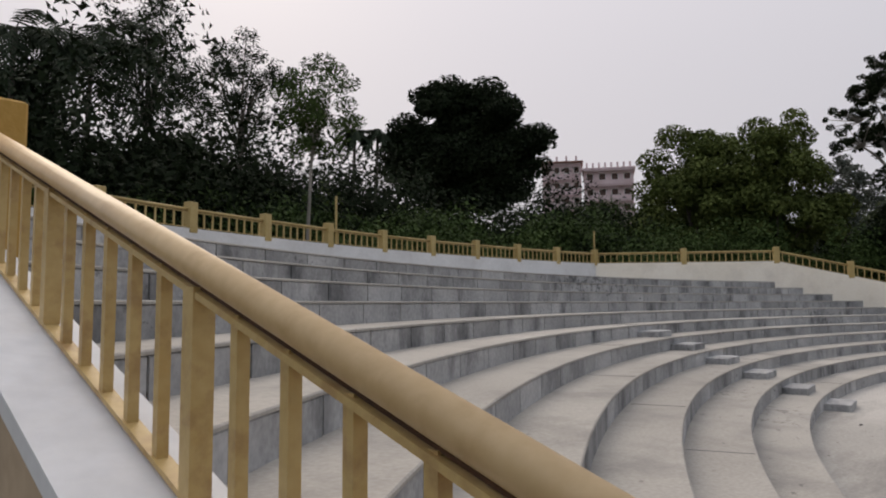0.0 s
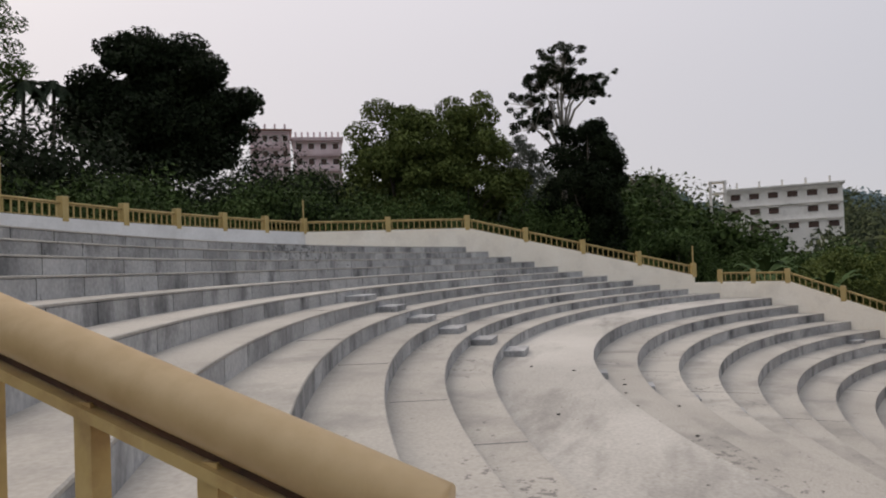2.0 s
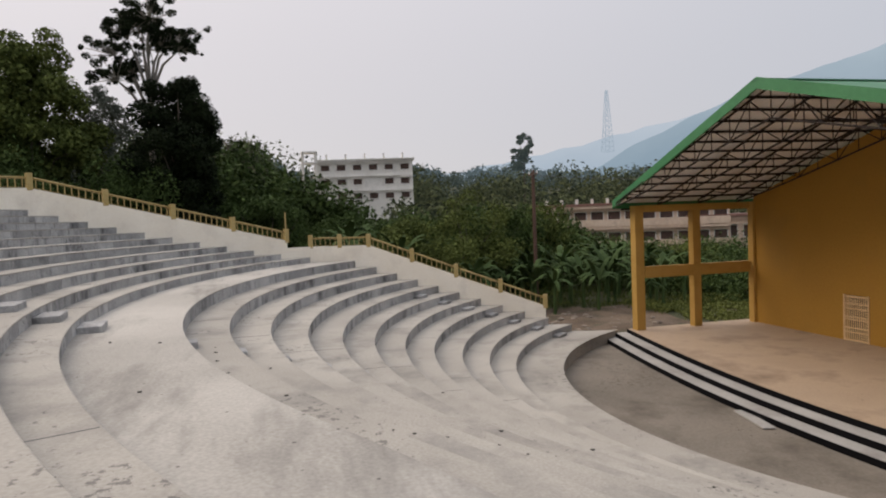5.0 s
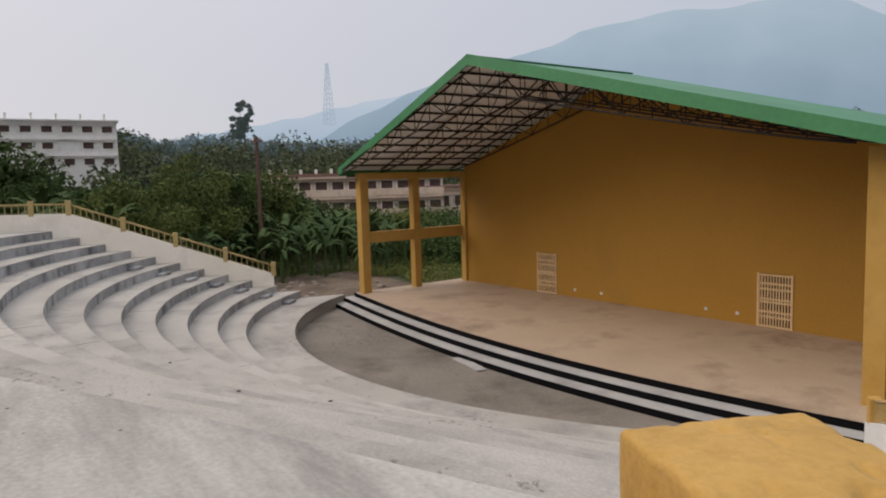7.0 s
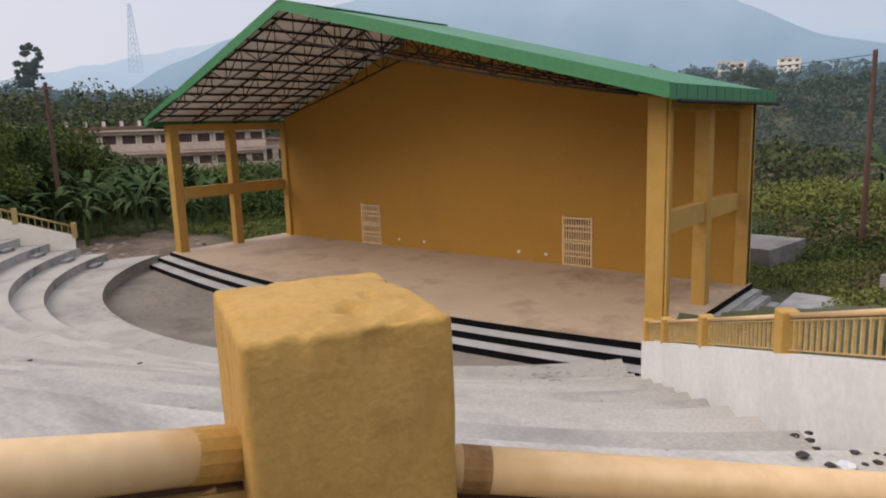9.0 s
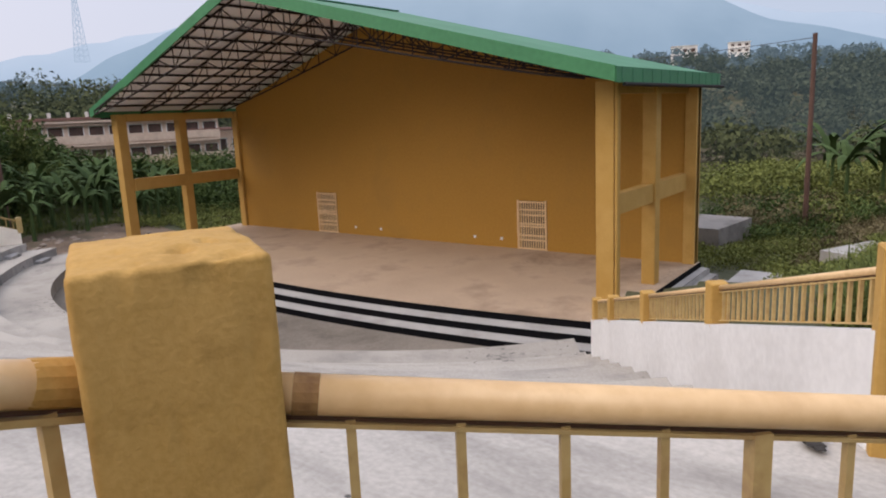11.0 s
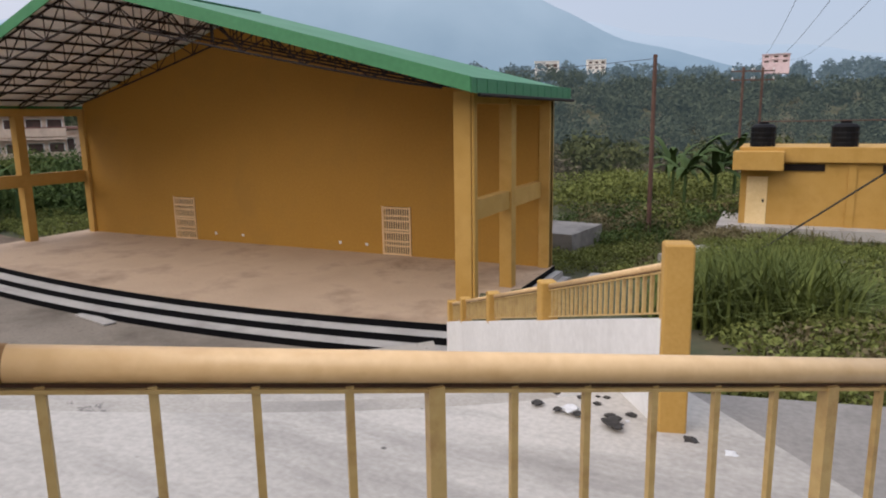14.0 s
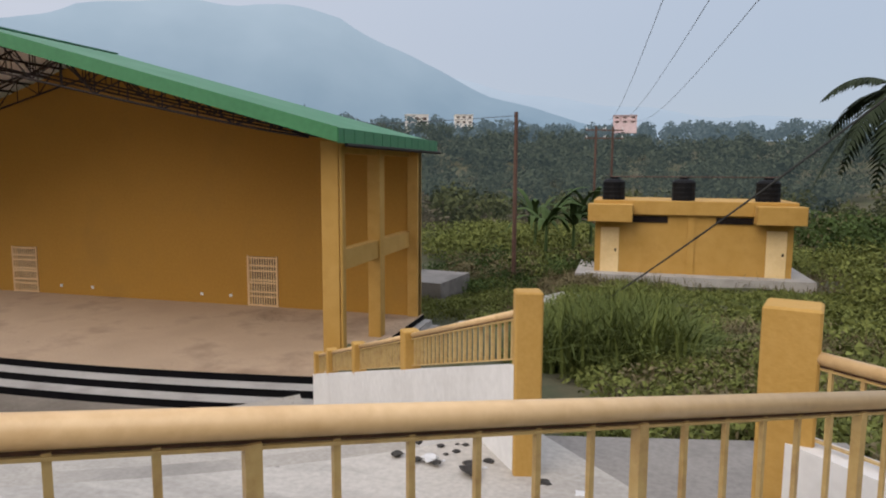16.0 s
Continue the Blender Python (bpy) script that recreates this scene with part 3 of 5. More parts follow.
def rough_pillar(at, w, d, z0, z1, turn, label):
    """A plastered pillar with worn, uneven edges and a trowelled top."""
    bm = bmesh.new()
    bmesh.ops.create_cube(bm, size=1.0)
    bmesh.ops.scale(bm, vec=(w, d, z1 - z0), verts=bm.verts)
    bmesh.ops.translate(bm, vec=(0, 0, (z1 - z0) / 2), verts=bm.verts)
    bmesh.ops.bevel(bm, geom=[e for e in bm.edges], offset=0.011, segments=3, profile=0.5, affect="EDGES")
    bmesh.ops.subdivide_edges(bm, edges=[e for e in bm.edges if e.calc_length() > 0.05], cuts=34, use_grid_fill=True)
    for vtx in bm.verts:
        p = vtx.co
        near_edge = max(0.0, 1 - min(w / 2 - abs(p.x), d / 2 - abs(p.y)) / 0.03) + max(0.0, 1 - (z1 - z0 - p.z) / 0.04)
        n1, n2 = noise.noise(p * 9 + Vector((3, 1, 7))), noise.noise(p * 45)
        if p.z > z1 - z0 - 0.03:
            p.z += 0.012 * max(0.0, 1 - (p.x * p.x + p.y * p.y) / (w * w / 3.2))
        vtx.co += vtx.normal * (0.0022 * n1 + 0.0016 * n2 - 0.004 * max(0.0, noise.noise(p * 60 + Vector((9, 2, 4))) - 0.35) - 0.02 * max(0.0, noise.noise(p * 26) - 0.25) * min(1.0, near_edge))
    me = bpy.data.meshes.new("pillar")
    bm.to_mesh(me)
    bm.free()
    me.materials.append(M_NEAR)
    me.polygons.foreach_set("use_smooth", [True] * len(me.polygons))
    ob = tagged(new("pillar", me), label, "pillar", "railing pillars")
    ob.location, ob.rotation_euler = (at[0], at[1], z0), (0, 0, turn)
    return ob


rough_pillar(NEAR_P, 0.270, 0.325, 4.2, 5.653, radians(63), "ochre painted plaster pillar with chipped edges")
pillar(on_n(3.12)[:2], 0.3, 5.0, 7.36, radians(0), "ochre painted plaster pillar at the head of the railing")
wall_run("wall_near_upper", [(12.47, -24.95, 3.6, 4.90), (12.46, -25.40, 4.0, 4.92), (12.45, -25.62, 4.0, 5.08), (on_n(-0.4)[0] + 0.06, on_n(-0.4)[1], 4.0, on_n(-0.4)[2] - 0.53), (on_n(9)[0] + 0.06, on_n(9)[1], 5.0, on_n(9)[2] - 0.53)], 0.30, M_TAN,
         "tan washed sloping parapet with a white coping")
coping = thing("coping", "cracked whitewashed coping on the sloping parapet", "coping", kind="structure")
c0, c1 = on_n(-0.4), on_n(9)
part("coping_slab", Geo().wall((c0[0] + 0.06, c0[1]), (c1[0] + 0.06, c1[1]), c0[2] - 0.58, c1[2] - 0.58, c0[2] - 0.524, c1[2] - 0.524, 0.33), M_WHITE, coping)
wall_run("wall_exit_side", [(12.60, -24.84, 3.6, 4.87), (14.99, -22.53, 3.6, 4.40)], 0.2, M_WHITE, "whitewashed low wall beside the exit passage")

# gate pillars of the exit passage
pillar(GATE, 0.20, 3.2, 4.92, radians(15), "tall ochre pillar at the exit passage")
pillar((14.68, -21.84), 0.26, 3.8, 5.16, radians(-15), "ochre pillar beside the exit passage with rusty stains")
wall_run("wall_exit_outer", [(14.69, -21.86, 3.4, 4.50), (15.99, -23.31, 3.4, 4.50)], 0.2, M_WHITE, "whitewashed low wall with black marks")
railing((14.75, -21.94, 4.93), (15.79, -23.06, 4.93), 0.40, 0.15, 0.032, 0.018, "ochre painted pipe railing on the outer exit wall", first=0.1)

# parapet of the near lower side
W1 = Vector((LOW_END[0] - GATE[0], LOW_END[1] - GATE[1], 0))


def on_w1(s, dz):
    return (GATE[0] + W1.x * s, GATE[1] + W1.y * s, 4.37 + (1.35 - 4.37) * s + dz)


stops = [0.015, 0.30, 0.58, 0.82, 0.98]
for i, (s0, s1) in enumerate(zip(stops, stops[1:])):
    railing(on_w1(s0, 0.40), on_w1(s1, 0.40), 0.36, 0.13, 0.028, 0.026, "ochre painted railing on the parapet above the lower seats", first=0.1)
    pillar(on_w1(s1, 0)[:2], 0.2, on_w1(s1, -0.02)[2], on_w1(s1, 0.47)[2], math.atan2(W1.y, W1.x), "small ochre pillar on the white parapet")


def fence(pts, step, label, posts=True, tall=0.52):
    """A fence along points (x, y, z of the wall top): posts and spans between them."""
    total = [0.0]
    for a, b in zip(pts, pts[1:]):
        total.append(total[-1] + math.dist(a[:2], b[:2]))
    n = max(1, round(total[-1] / step))
    spots = []
    for i in range(n + 1):
        s = total[-1] * i / n
        k = min(max(0, sum(t < s for t in total) - 1), len(pts) - 2)
        u = (s - total[k]) / (total[k + 1] - total[k])
        spots.append(Vector(pts[k]).lerp(Vector(pts[k + 1]), u))
    for i, p in enumerate(spots):
        q = spots[min(i + 1, n)] - spots[max(i - 1, 0)]
        pillar(p, 0.24, p.z - 0.1, p.z + tall + 0.12, math.atan2(q.y, q.x), "small ochre fence pillar on the wall", M_FENCE)
    for a, b in zip(spots, spots[1:]):
        up = Vector((0, 0, tall - 0.06))
        railing(a + up, b + up, tall - 0.1, 0.27, 0.035, 0.035, label, first=0.25, mats=(M_FENCE, M_FENCE))


fence([(*FAR_BEND, 8.2), (*BACK[0], 8.2)], 3.2, "ochre painted fence at the top corner")
fence([(x, y, 8.2) for x, y in BACK], 2.5, "ochre painted fence along the top wall")
fence([(*FAR_BEND, 8.2), (*FAR_STEP, 5.4)], 3.0, "ochre painted fence on the sloping upper side wall")
fence([(*FAR_FLAT, 5.0), (*FAR_LOW, 4.95)], 1.6, "ochre painted fence by the far exit")
fence([(*FAR_LOW, 4.95), (*FAR_END, 1.35)], 2.3, "ochre painted fence on the sloping lower side wall")
for p in ((*FAR_STEP, 5.4), (*BACK[16], 8.2), (*BACK[0], 8.2)):
    tagged(part("thin_post", Geo().tube([p, (p[0], p[1], p[2] + 1.5)], 0.035, 8), M_FENCE), "thin bare metal post standing on the wall", "post", "thin posts")

aisle("low concrete half step in the upper aisle", [(r, z - UP_RISE, 276.2 + 0.08 * k) for k, (r, z) in enumerate(UP[:6])], 1.0, 0.5)
aisle("low concrete half step in the lower aisle", [(r, z - 0.38, 278.6 - 1.05 * k) for k, (r, z) in enumerate(LOW[:9])], 0.5, 0.3)
aisle("low concrete half step by the side wall", [(r, z - 0.38, 232.0 - 1.6 * (k - 4)) for k, (r, z) in enumerate(LOW) if k > 3], 0.9, 0.4)

# ---- stage ----
SX0, SX1 = -19.6, 6.1
EDGE = [(-20.6, -7.2), (-16, -8.05), (-11.3, -8.7), (-6.8, -9.2), (-2.2, -9.15), (2, -8.9), (6.2, -8.3)]


def spread(pts, n=36):
    """Points at even steps along a smooth line through pts."""
    p = np.array(pts)
    t = np.linspace(0, len(p) - 1, n)
    c = np.polynomial.polynomial.polyfit(np.arange(len(p)), p, 4)
    return [tuple(np.polynomial.polynomial.polyval(q, c)) for q in t]


stage = thing("stage", "tan screed stage platform with curved black and grey front steps", "stage", kind="structure")
edge = spread(EDGE)


def slab_under(edge_pts, back, z0, z1):
    g, n = Geo(), len(edge_pts)
    v = [(x, y, z) for z in (z0, z1) for x, y in edge_pts] + [(x, back, z) for z in (z0, z1) for x, y in edge_pts]
    f = []
    for i in range(n - 1):
        f += [(i, i + 1, n + i + 1, n + i), (n + i, n + i + 1, 3 * n + i + 1, 3 * n + i), (2 * n + i, 3 * n + i, 3 * n + i + 1, 2 * n + i + 1)]
    f += [(0, n, 3 * n, 2 * n), (n - 1, 2 * n - 1, 4 * n - 1, 3 * n - 1)]
    return g.add(v, f)


part("platform", slab_under(edge, 0.4, -0.7, 0.0), M_STAGE, stage)
for k in range(1, 3):
    off = 0.62 * k
    part("tread", slab_under([(x + (x + 6.8) * 0.012 * k, y - off) for x, y in edge], -6.5, -0.85, -0.2 * k), M_STEP, stage)
for k in range(3):
    off = 0.62 * k
    pts = [(x + (x + 6.8) * 0.012 * k, y - off - 0.004) for x, y in edge]
    g, n = Geo(), len(pts)
    v = [(x, y, z) for z in (-0.2 * (k + 1), -0.2 * k + 0.004) for x, y in pts] + [(x, y + 0.03, -0.2 * k + 0.005) for x, y in pts]
    g.add(v, [(i, i + 1, n + i + 1, n + i) for i in range(n - 1)] + [(n + i, n + i + 1, 2 * n + i + 1, 2 * n + i) for i in range(n - 1)])
    part("riser", g, M_BLACK, stage, "black painted step riser")
for k in range(3):
    x = 6.2 + 0.32 * k
    part("side_tread", Geo().box(x, -7.2, -0.8, x + 0.33, 0.4, -0.2 * (k + 1)), M_STEP, stage)
    part("riser", Geo().box(x - 0.02, -7.2, -0.2 * (k + 1), x + 0.004, 0.4, -0.2 * k + 0.003), M_BLACK, stage, "black painted step riser")
pit = tagged(part("pit_floor", Geo().add([(CX + r * math.cos(radians(a)), CY + r * math.sin(radians(a)), PIT_Z) for r in (5, 17) for a in range(190, 351, 5)],
                                       [(i, i + 1, 33 + i + 1, 33 + i) for i in range(32)]), M_PIT), "bare brown dirty floor of the stage pit", "floor", kind="structure")

stage_house = thing("stage_house", "ochre painted open stage building under a green sheet roof", "building")
WALL_TOP = 6.55
APEX = (-8.5, 10.75)


def under_roof(x):
    """The height of the roof's underside over x."""
    return 6.72 + (APEX[1] - 6.72) * (1 - abs(x - APEX[0]) / ((APEX[0] + 20.6) if x < APEX[0] else (6.5 - APEX[0])))


xs = [SX0] + list(np.linspace(SX0 + 1, SX1 - 1, 24)) + [SX1]
holes = [(-13.54, -12.18), (-1.36, 0.0)]
g = Geo()
cutx = sorted(set(round(float(x), 3) for x in xs + [APEX[0]] + [c for h in holes for c in h]))
for a, b in zip(cutx, cutx[1:]):
    foot = 2.1 if any(h[0] - 1e-3 <= a and b <= h[1] + 1e-3 for h in holes) else -0.3
    v = [(x, y, z) for x in (a, b) for y in (0.0, 0.23) for z in (foot, under_roof(x) - 0.25)]
    g.add(v, [(0, 1, 5, 4), (2, 6, 7, 3), (0, 4, 6, 2), (1, 3, 7, 5)] + ([(0, 2, 3, 1)] if a == cutx[0] else []) + ([(4, 5, 7, 6)] if b == cutx[-1] else []))
wall_ob = part("back_wall", g, M_OCHRE, stage_house)
wall_bm = bmesh.new()
wall_bm.from_mesh(wall_ob.data)
bmesh.ops.remove_doubles(wall_bm, verts=wall_bm.verts, dist=0.001)
wall_bm.to_mesh(wall_ob.data)
wall_bm.free()
# thin added panel: the shade behind the slats is put into its colour
part("unlit_backing", Geo().box(-15.5, 1.0, -0.3, 1.5, 1.1, 3.0), M_UNLIT, stage_house, "near-black panel standing for the unlit space behind the grilles")


def column(x, y, w, d):
    return part("column", Geo().box(-w / 2, -d / 2, -0.4, w / 2, d / 2, WALL_TOP, at=(x, y, 0), cut=0.015), M_PILLAR, stage_house)


for x in (-20.1, 5.42):
    column(x if x < 0 else x + 0.12, -6.75, 0.5 if x < 0 else 0.55, 0.5)
    column(x + (0.1 if x < 0 else 0.2), -3.4, 0.45, 0.45)
    column(x + (0.4 if x < 0 else 0.47), 0.1, 0.42, 0.5)
    part("mid_beam", Geo().box(-0.15, -6.5, 2.75, 0.15, 0.0, 3.35, at=(x + 0.2, 0, 0)), M_PILLAR, stage_house)
    part("top_beam", Geo().box(-0.15, -6.5, 6.2, 0.15, 0.2, 6.56, at=(x + 0.2, 0, 0)), M_PILLAR, stage_house)

# roof
FRONT = {"l": (-20.7, -7.8), "a": (APEX[0], -8.5), "r": (6.45, -8.45)}
BACKY = 1.3


def roof_sheet(x0, y0, z0, x1, y1, z1, n):
    """One slope, from the ridge end (x0) to the eave (x1), of n corrugations along the slope."""
    g, v, f = Geo(), [], []
    for i in range(n * 2 + 1):
        t = i / (n * 2)
        for x, yf, z in ((x0, y0, z0), (x1, y1, z1)):
            v.append((x, yf + (BACKY - yf) * t, z + (0.02 if i % 2 else 0.0)))
            v.append((x, yf + (BACKY - yf) * t, z - 0.03 + (0.02 if i % 2 else 0.0)))
    for i in range(n * 2):
        k = 4 * i
        f.append((k, k + 2, k + 6, k + 4))
    g.add(v, f)
    return g


ZA, ZE = APEX[1], 6.78
for side in ("l", "r"):
    ex, ey = FRONT[side]
    part("roof_sheet", roof_sheet(FRONT["a"][0], FRONT["a"][1], ZA, ex, ey, ZE, 40), M_ROOF, stage_house)
    part("soffit_sheet", Geo().add([(FRONT["a"][0], FRONT["a"][1] + 0.05, ZA - 0.06), (ex, ey + 0.05, ZE - 0.06), (ex, BACKY, ZE - 0.06), (FRONT["a"][0], BACKY, ZA - 0.06)], [(0, 1, 2, 3)]), M_SOFFIT, stage_house)
    a, b = Vector((FRONT["a"][0], FRONT["a"][1], ZA - 0.1)), Vector((ex, ey, ZE - 0.12))
    part("gable_fascia", Geo().wall(a, b, a.z - 0.2, b.z - 0.2, a.z + 0.22, b.z + 0.2, 0.06), M_FASCIA, stage_house, "green sheet fascia")
    part("eave_fascia", Geo().wall((ex, ey), (ex, BACKY), ZE - 0.34, ZE - 0.34, ZE + 0.06, ZE + 0.06, 0.05), M_FASCIA, stage_house, "green sheet fascia")
    k = 1 if side == "r" else -1
    part("gutter", Geo().tube([(ex + 0.03 * k, ey + 0.5, ZE - 0.38), (ex + 0.03 * k, BACKY + 0.35, ZE - 0.40)], 0.055, 8), M_STEEL, stage_house)
    for i in range(13):
        yy = ey + (BACKY - ey) * (i + 0.5) / 13
        part("seam", Geo().box(ex + 0.025 * k - 0.012, yy - 0.02, ZE - 0.33, ex + 0.025 * k + 0.012, yy + 0.02, ZE + 0.055), M_ROOF, stage_house)
    for k in range(1, 13):
        t = k / 13
        p = Vector((FRONT["a"][0], FRONT["a"][1] + 0.1, ZA - 0.12)).lerp(Vector((ex, ey + 0.1, ZE - 0.12)), t)
        part("purlin", Geo().bar(p, (p.x, BACKY - 0.2, p.z), 0.06, 0.09), M_STEEL, stage_house)
part("ridge_cap", Geo().bar((APEX[0], -8.55, ZA + 0.03), (APEX[0], BACKY, ZA + 0.03), 0.35, 0.05), M_ROOF, stage_house)


def truss(y):
    """A bent pipe truss from column to column."""
    g = Geo()
    n = 22
    tops, lows = [], []
    for i in range(n + 1):
        x = -19.9 + 25.3 * i / n
        tops.append(Vector((x, y, under_roof(x) - 0.2)))
        u = abs(x - APEX[0]) / (11.5 if x < APEX[0] else 14.2)
        lows.append(Vector((x, y, under_roof(x) - 0.32 - 0.75 * (1 - u) ** 0.6 - 0.25 * (1 - u))))
    for chain, rad in ((tops, 0.045), (lows, 0.04)):
        g.tube(chain, rad, 6)
    for i in range(n):
        g.tube([tops[i], lows[i + 1]] if i % 2 else [lows[i], tops[i + 1]], 0.026, 5)
        g.tube([tops[i], lows[i]], 0.022, 5)
    return part("truss", g, M_STEEL, stage_house, "dark painted pipe roof truss")


for y in (-8.0, -5.6, -3.2, -0.8):
    truss(y)
part("rain_pipe", Geo().tube([(5.88, -6.95, 6.5), (5.88, -6.95, 0.2)], 0.05, 8), M_PILLAR, stage_house)
for x0, x1 in holes:
    gate = thing("collapsible_grille", "cream painted closed collapsible steel grille door in the stage wall", "grille door", "stage grilles")
    for i in range(12):
        x = x0 + (x1 - x0) * (i + 0.5) / 12
        part("slat", Geo().box(x - 0.024, -0.03, 0.02, x + 0.024, 0.0, 2.08), M_GRILLE, gate)
    for z in (0.05, 0.42, 0.62, 1.0, 1.12, 1.5, 1.72, 2.05):
        part("cross_bar", Geo().box(x0, -0.045, z - 0.035, x1, -0.028, z + 0.035), M_GRILLE, gate)
    for x in (x0 - 0.02, x1 - 0.04):
        part("jamb", Geo().box(x, -0.05, 0.0, x + 0.06, 0.02, 2.12), M_GRILLE, gate)
for x in (-10.9, -9.2, -3.6, -2.2):
    tagged(part("wall_socket", Geo().box(x - 0.07, -0.03, 0.33, x + 0.07, 0.0, 0.45, cut=0.01), M_WHITE), "small white socket box low on the stage wall", "socket", "wall sockets")

# ---- ground ----
def bowl(r):
    """The height of the seating at a distance from the bowl's middle."""
    z = np.where(r < PIT_R, PIT_Z, 0.0)
    z = np.where(r >= PIT_R, -0.035, z)
    for rr, zz in reversed(LOW):
        z = np.where(r >= rr, zz, z)
    for rr, zz in UP:
        z = np.where(r >= rr, zz, z)
    return z


def land(x, y):
    """The height of the ground."""
    x, y = np.asarray(x, float), np.asarray(y, float)
    left = smooth01(-9, -36, y)
    right = smooth01(2, -30, y)
    side = smooth01(-12, 2, x)
    out = -0.75 + 7.6 * left * (1 - side) + 6.9 * right * side
    out = out + 1.45 * smooth01(9.3, 12.5, x) * smooth01(24, 6, y) * smooth01(-20, -8, y)
    bank = np.interp(y, [-20, -12.4, -5, 6, 24], [3.3, 2.3, 1.15, 0.75, -0.3])
    on_bank = smooth01(10.5, 12.5, x) * smooth01(40, 26, x) * smooth01(-21.5, -19.8, y) * smooth01(24, 14, y)
    out = out + (bank - out) * on_bank
    out = out + on_bank * (0.16 * np.sin(x * 2.3 + 1.7 * np.sin(y * 1.1)) * np.sin(y * 1.9 + 0.7 * x) + 0.12 * np.sin(x * 0.9 - y * 1.3)) * smooth01(4, -2, y)
    r = np.hypot(x - CX, y - CY)
    out = out + 0.09 * np.clip(r - 45, 0, 60) * smooth01(-10, -40, y)
    d = np.hypot(x - 10, y + 20)
    out = out + 34 * smooth01(120, 520, d) * (0.75 + 0.25 * np.sin(x * 0.011 + 1.0) * np.cos(y * 0.009))
    out = out - 5 * smooth01(30, 90, y) * (1 - smooth01(150, 400, d))
    wob = 0.12 * np.sin(x * 0.9 + 1.3 * np.sin(y * 0.5)) * np.sin(y * 0.8 + x * 0.3)
    out = out + wob * smooth01(18, 26, d) + 0.02 * wob
    # inside the bowl the earth lies under the steps
    cross_r = (x - GATE[0]) * (LOW_END[1] - GATE[1]) - (y - GATE[1]) * (LOW_END[0] - GATE[0])
    inside_r = np.where(y > GATE[1], cross_r < 6.0, x < 12.8)
    cross_l = (x - FAR_LOW[0]) * (FAR_END[1] - FAR_LOW[1]) - (y - FAR_LOW[1]) * (FAR_END[0] - FAR_LOW[0])
    cross_u = (x - FAR_BEND[0]) * (FAR_STEP[1] - FAR_BEND[1]) - (y - FAR_BEND[1]) * (FAR_STEP[0] - FAR_BEND[0])
    inside_l = np.where(y > -24, cross_l > -7.0, (cross_u > -6.0) | (y < -35.2))
    inside = inside_r & inside_l & (r < 43.9) & (y < -6.0)
    out = np.where(inside, np.minimum(out, bowl(np.maximum(r - 1.2, 0)) - 0.75), out)
    stagey = (x > -21.2) & (x < 7.6) & (y > -14) & (y < 3)
    out = np.where(stagey, np.minimum(out, -0.75), out)
    steps = (x > 11.8) & (x < 18.5) & (y > -40) & (y < -19.4)
    out = np.where(steps, np.minimum(out, 3.3 + 0.3 * np.clip(-22.6 - y, 0, 12)), out)
    return out


def axis(lo, hi, mid0, mid1, fine):
    near = list(np.arange(mid0, mid1, fine))
    a, s, left = mid0, fine, []
    while a > lo:
        s *= 1.12
        a -= s
        left.append(a)
    b, s, right = mid1, fine, []
    while b < hi:
        s *= 1.12
        b += s
        right.append(b)
    return np.array(left[::-1] + near + right)


gx, gy = axis(-3500, 3500, -60, 45, 0.8), axis(-3500, 3500, -70, 50, 0.8)
XX, YY = np.meshgrid(gx, gy)
ZZ = land(XX, YY)
nx = len(gx)
gverts = np.stack([XX.ravel(), YY.ravel(), ZZ.ravel()], 1)
gi = np.arange(len(gy) - 1)[:, None] * nx + np.arange(nx - 1)[None]
gfaces = np.stack([gi, gi + 1, gi + nx + 1, gi + nx], -1).reshape(-1, 4)
gme = bpy.data.meshes.new("ground")
gme.from_pydata(gverts.tolist(), [], gfaces.tolist())
gme.materials.append(M_GROUND)
gme.polygons.foreach_set("use_smooth", [True] * len(gme.polygons))
tagged(new("ground", gme), "rough earth and weedy grass round the amphitheatre", "ground", kind="structure")
tagged(part("passage_slab", Geo().box(-0.85, -3.4, -0.3, 1.7, 1.4, 0.0, turn=radians(12), at=(14.35, -20.95, 3.53)).box(-2.3, -3.4, -0.3, -0.85, -1.7, 0.0, turn=radians(12), at=(14.35, -20.95, 3.526)), M_PASSAGE), "grey concrete floor of the exit passage", "floor", kind="structure")

# ---- mountains ----
def ridge(name, pts, z0, material, label, dist_scale=1.0):
    g = Geo()
    v = []
    for i in range(len(pts) - 1):
        a, b = np.array(pts[i]), np.array(pts[i + 1])
        for t in np.linspace(0, 1, 8, endpoint=False):
            p = a + (b - a) * t
            wob = 6 * math.sin(p[0] * 0.02) + 4 * math.sin(p[1] * 0.047 + 1)
            v.append((p[0], p[1], p[2] + wob))
    v.append(tuple(pts[-1]))
    n = len(v)
    foot = [(x * 0.8, y * 0.8, z0) for x, y, z in v]
    mid = [((x * 0.55 + fx * 0.45), (y * 0.55 + fy * 0.45), z * 0.62 + z0 * 0.38 + 5 * math.sin(i * 0.35)) for i, ((x, y, z), (fx, fy, fz)) in enumerate(zip(v, foot))]
    g.add(v + mid + foot, [(i, i + 1, n + i + 1, n + i) for i in range(n - 1)] + [(n + i, n + i + 1, 2 * n + i + 1, 2 * n + i) for i in range(n - 1)])
    return tagged(part(name, g, material, smooth=True), label, "mountain", kind="structure")


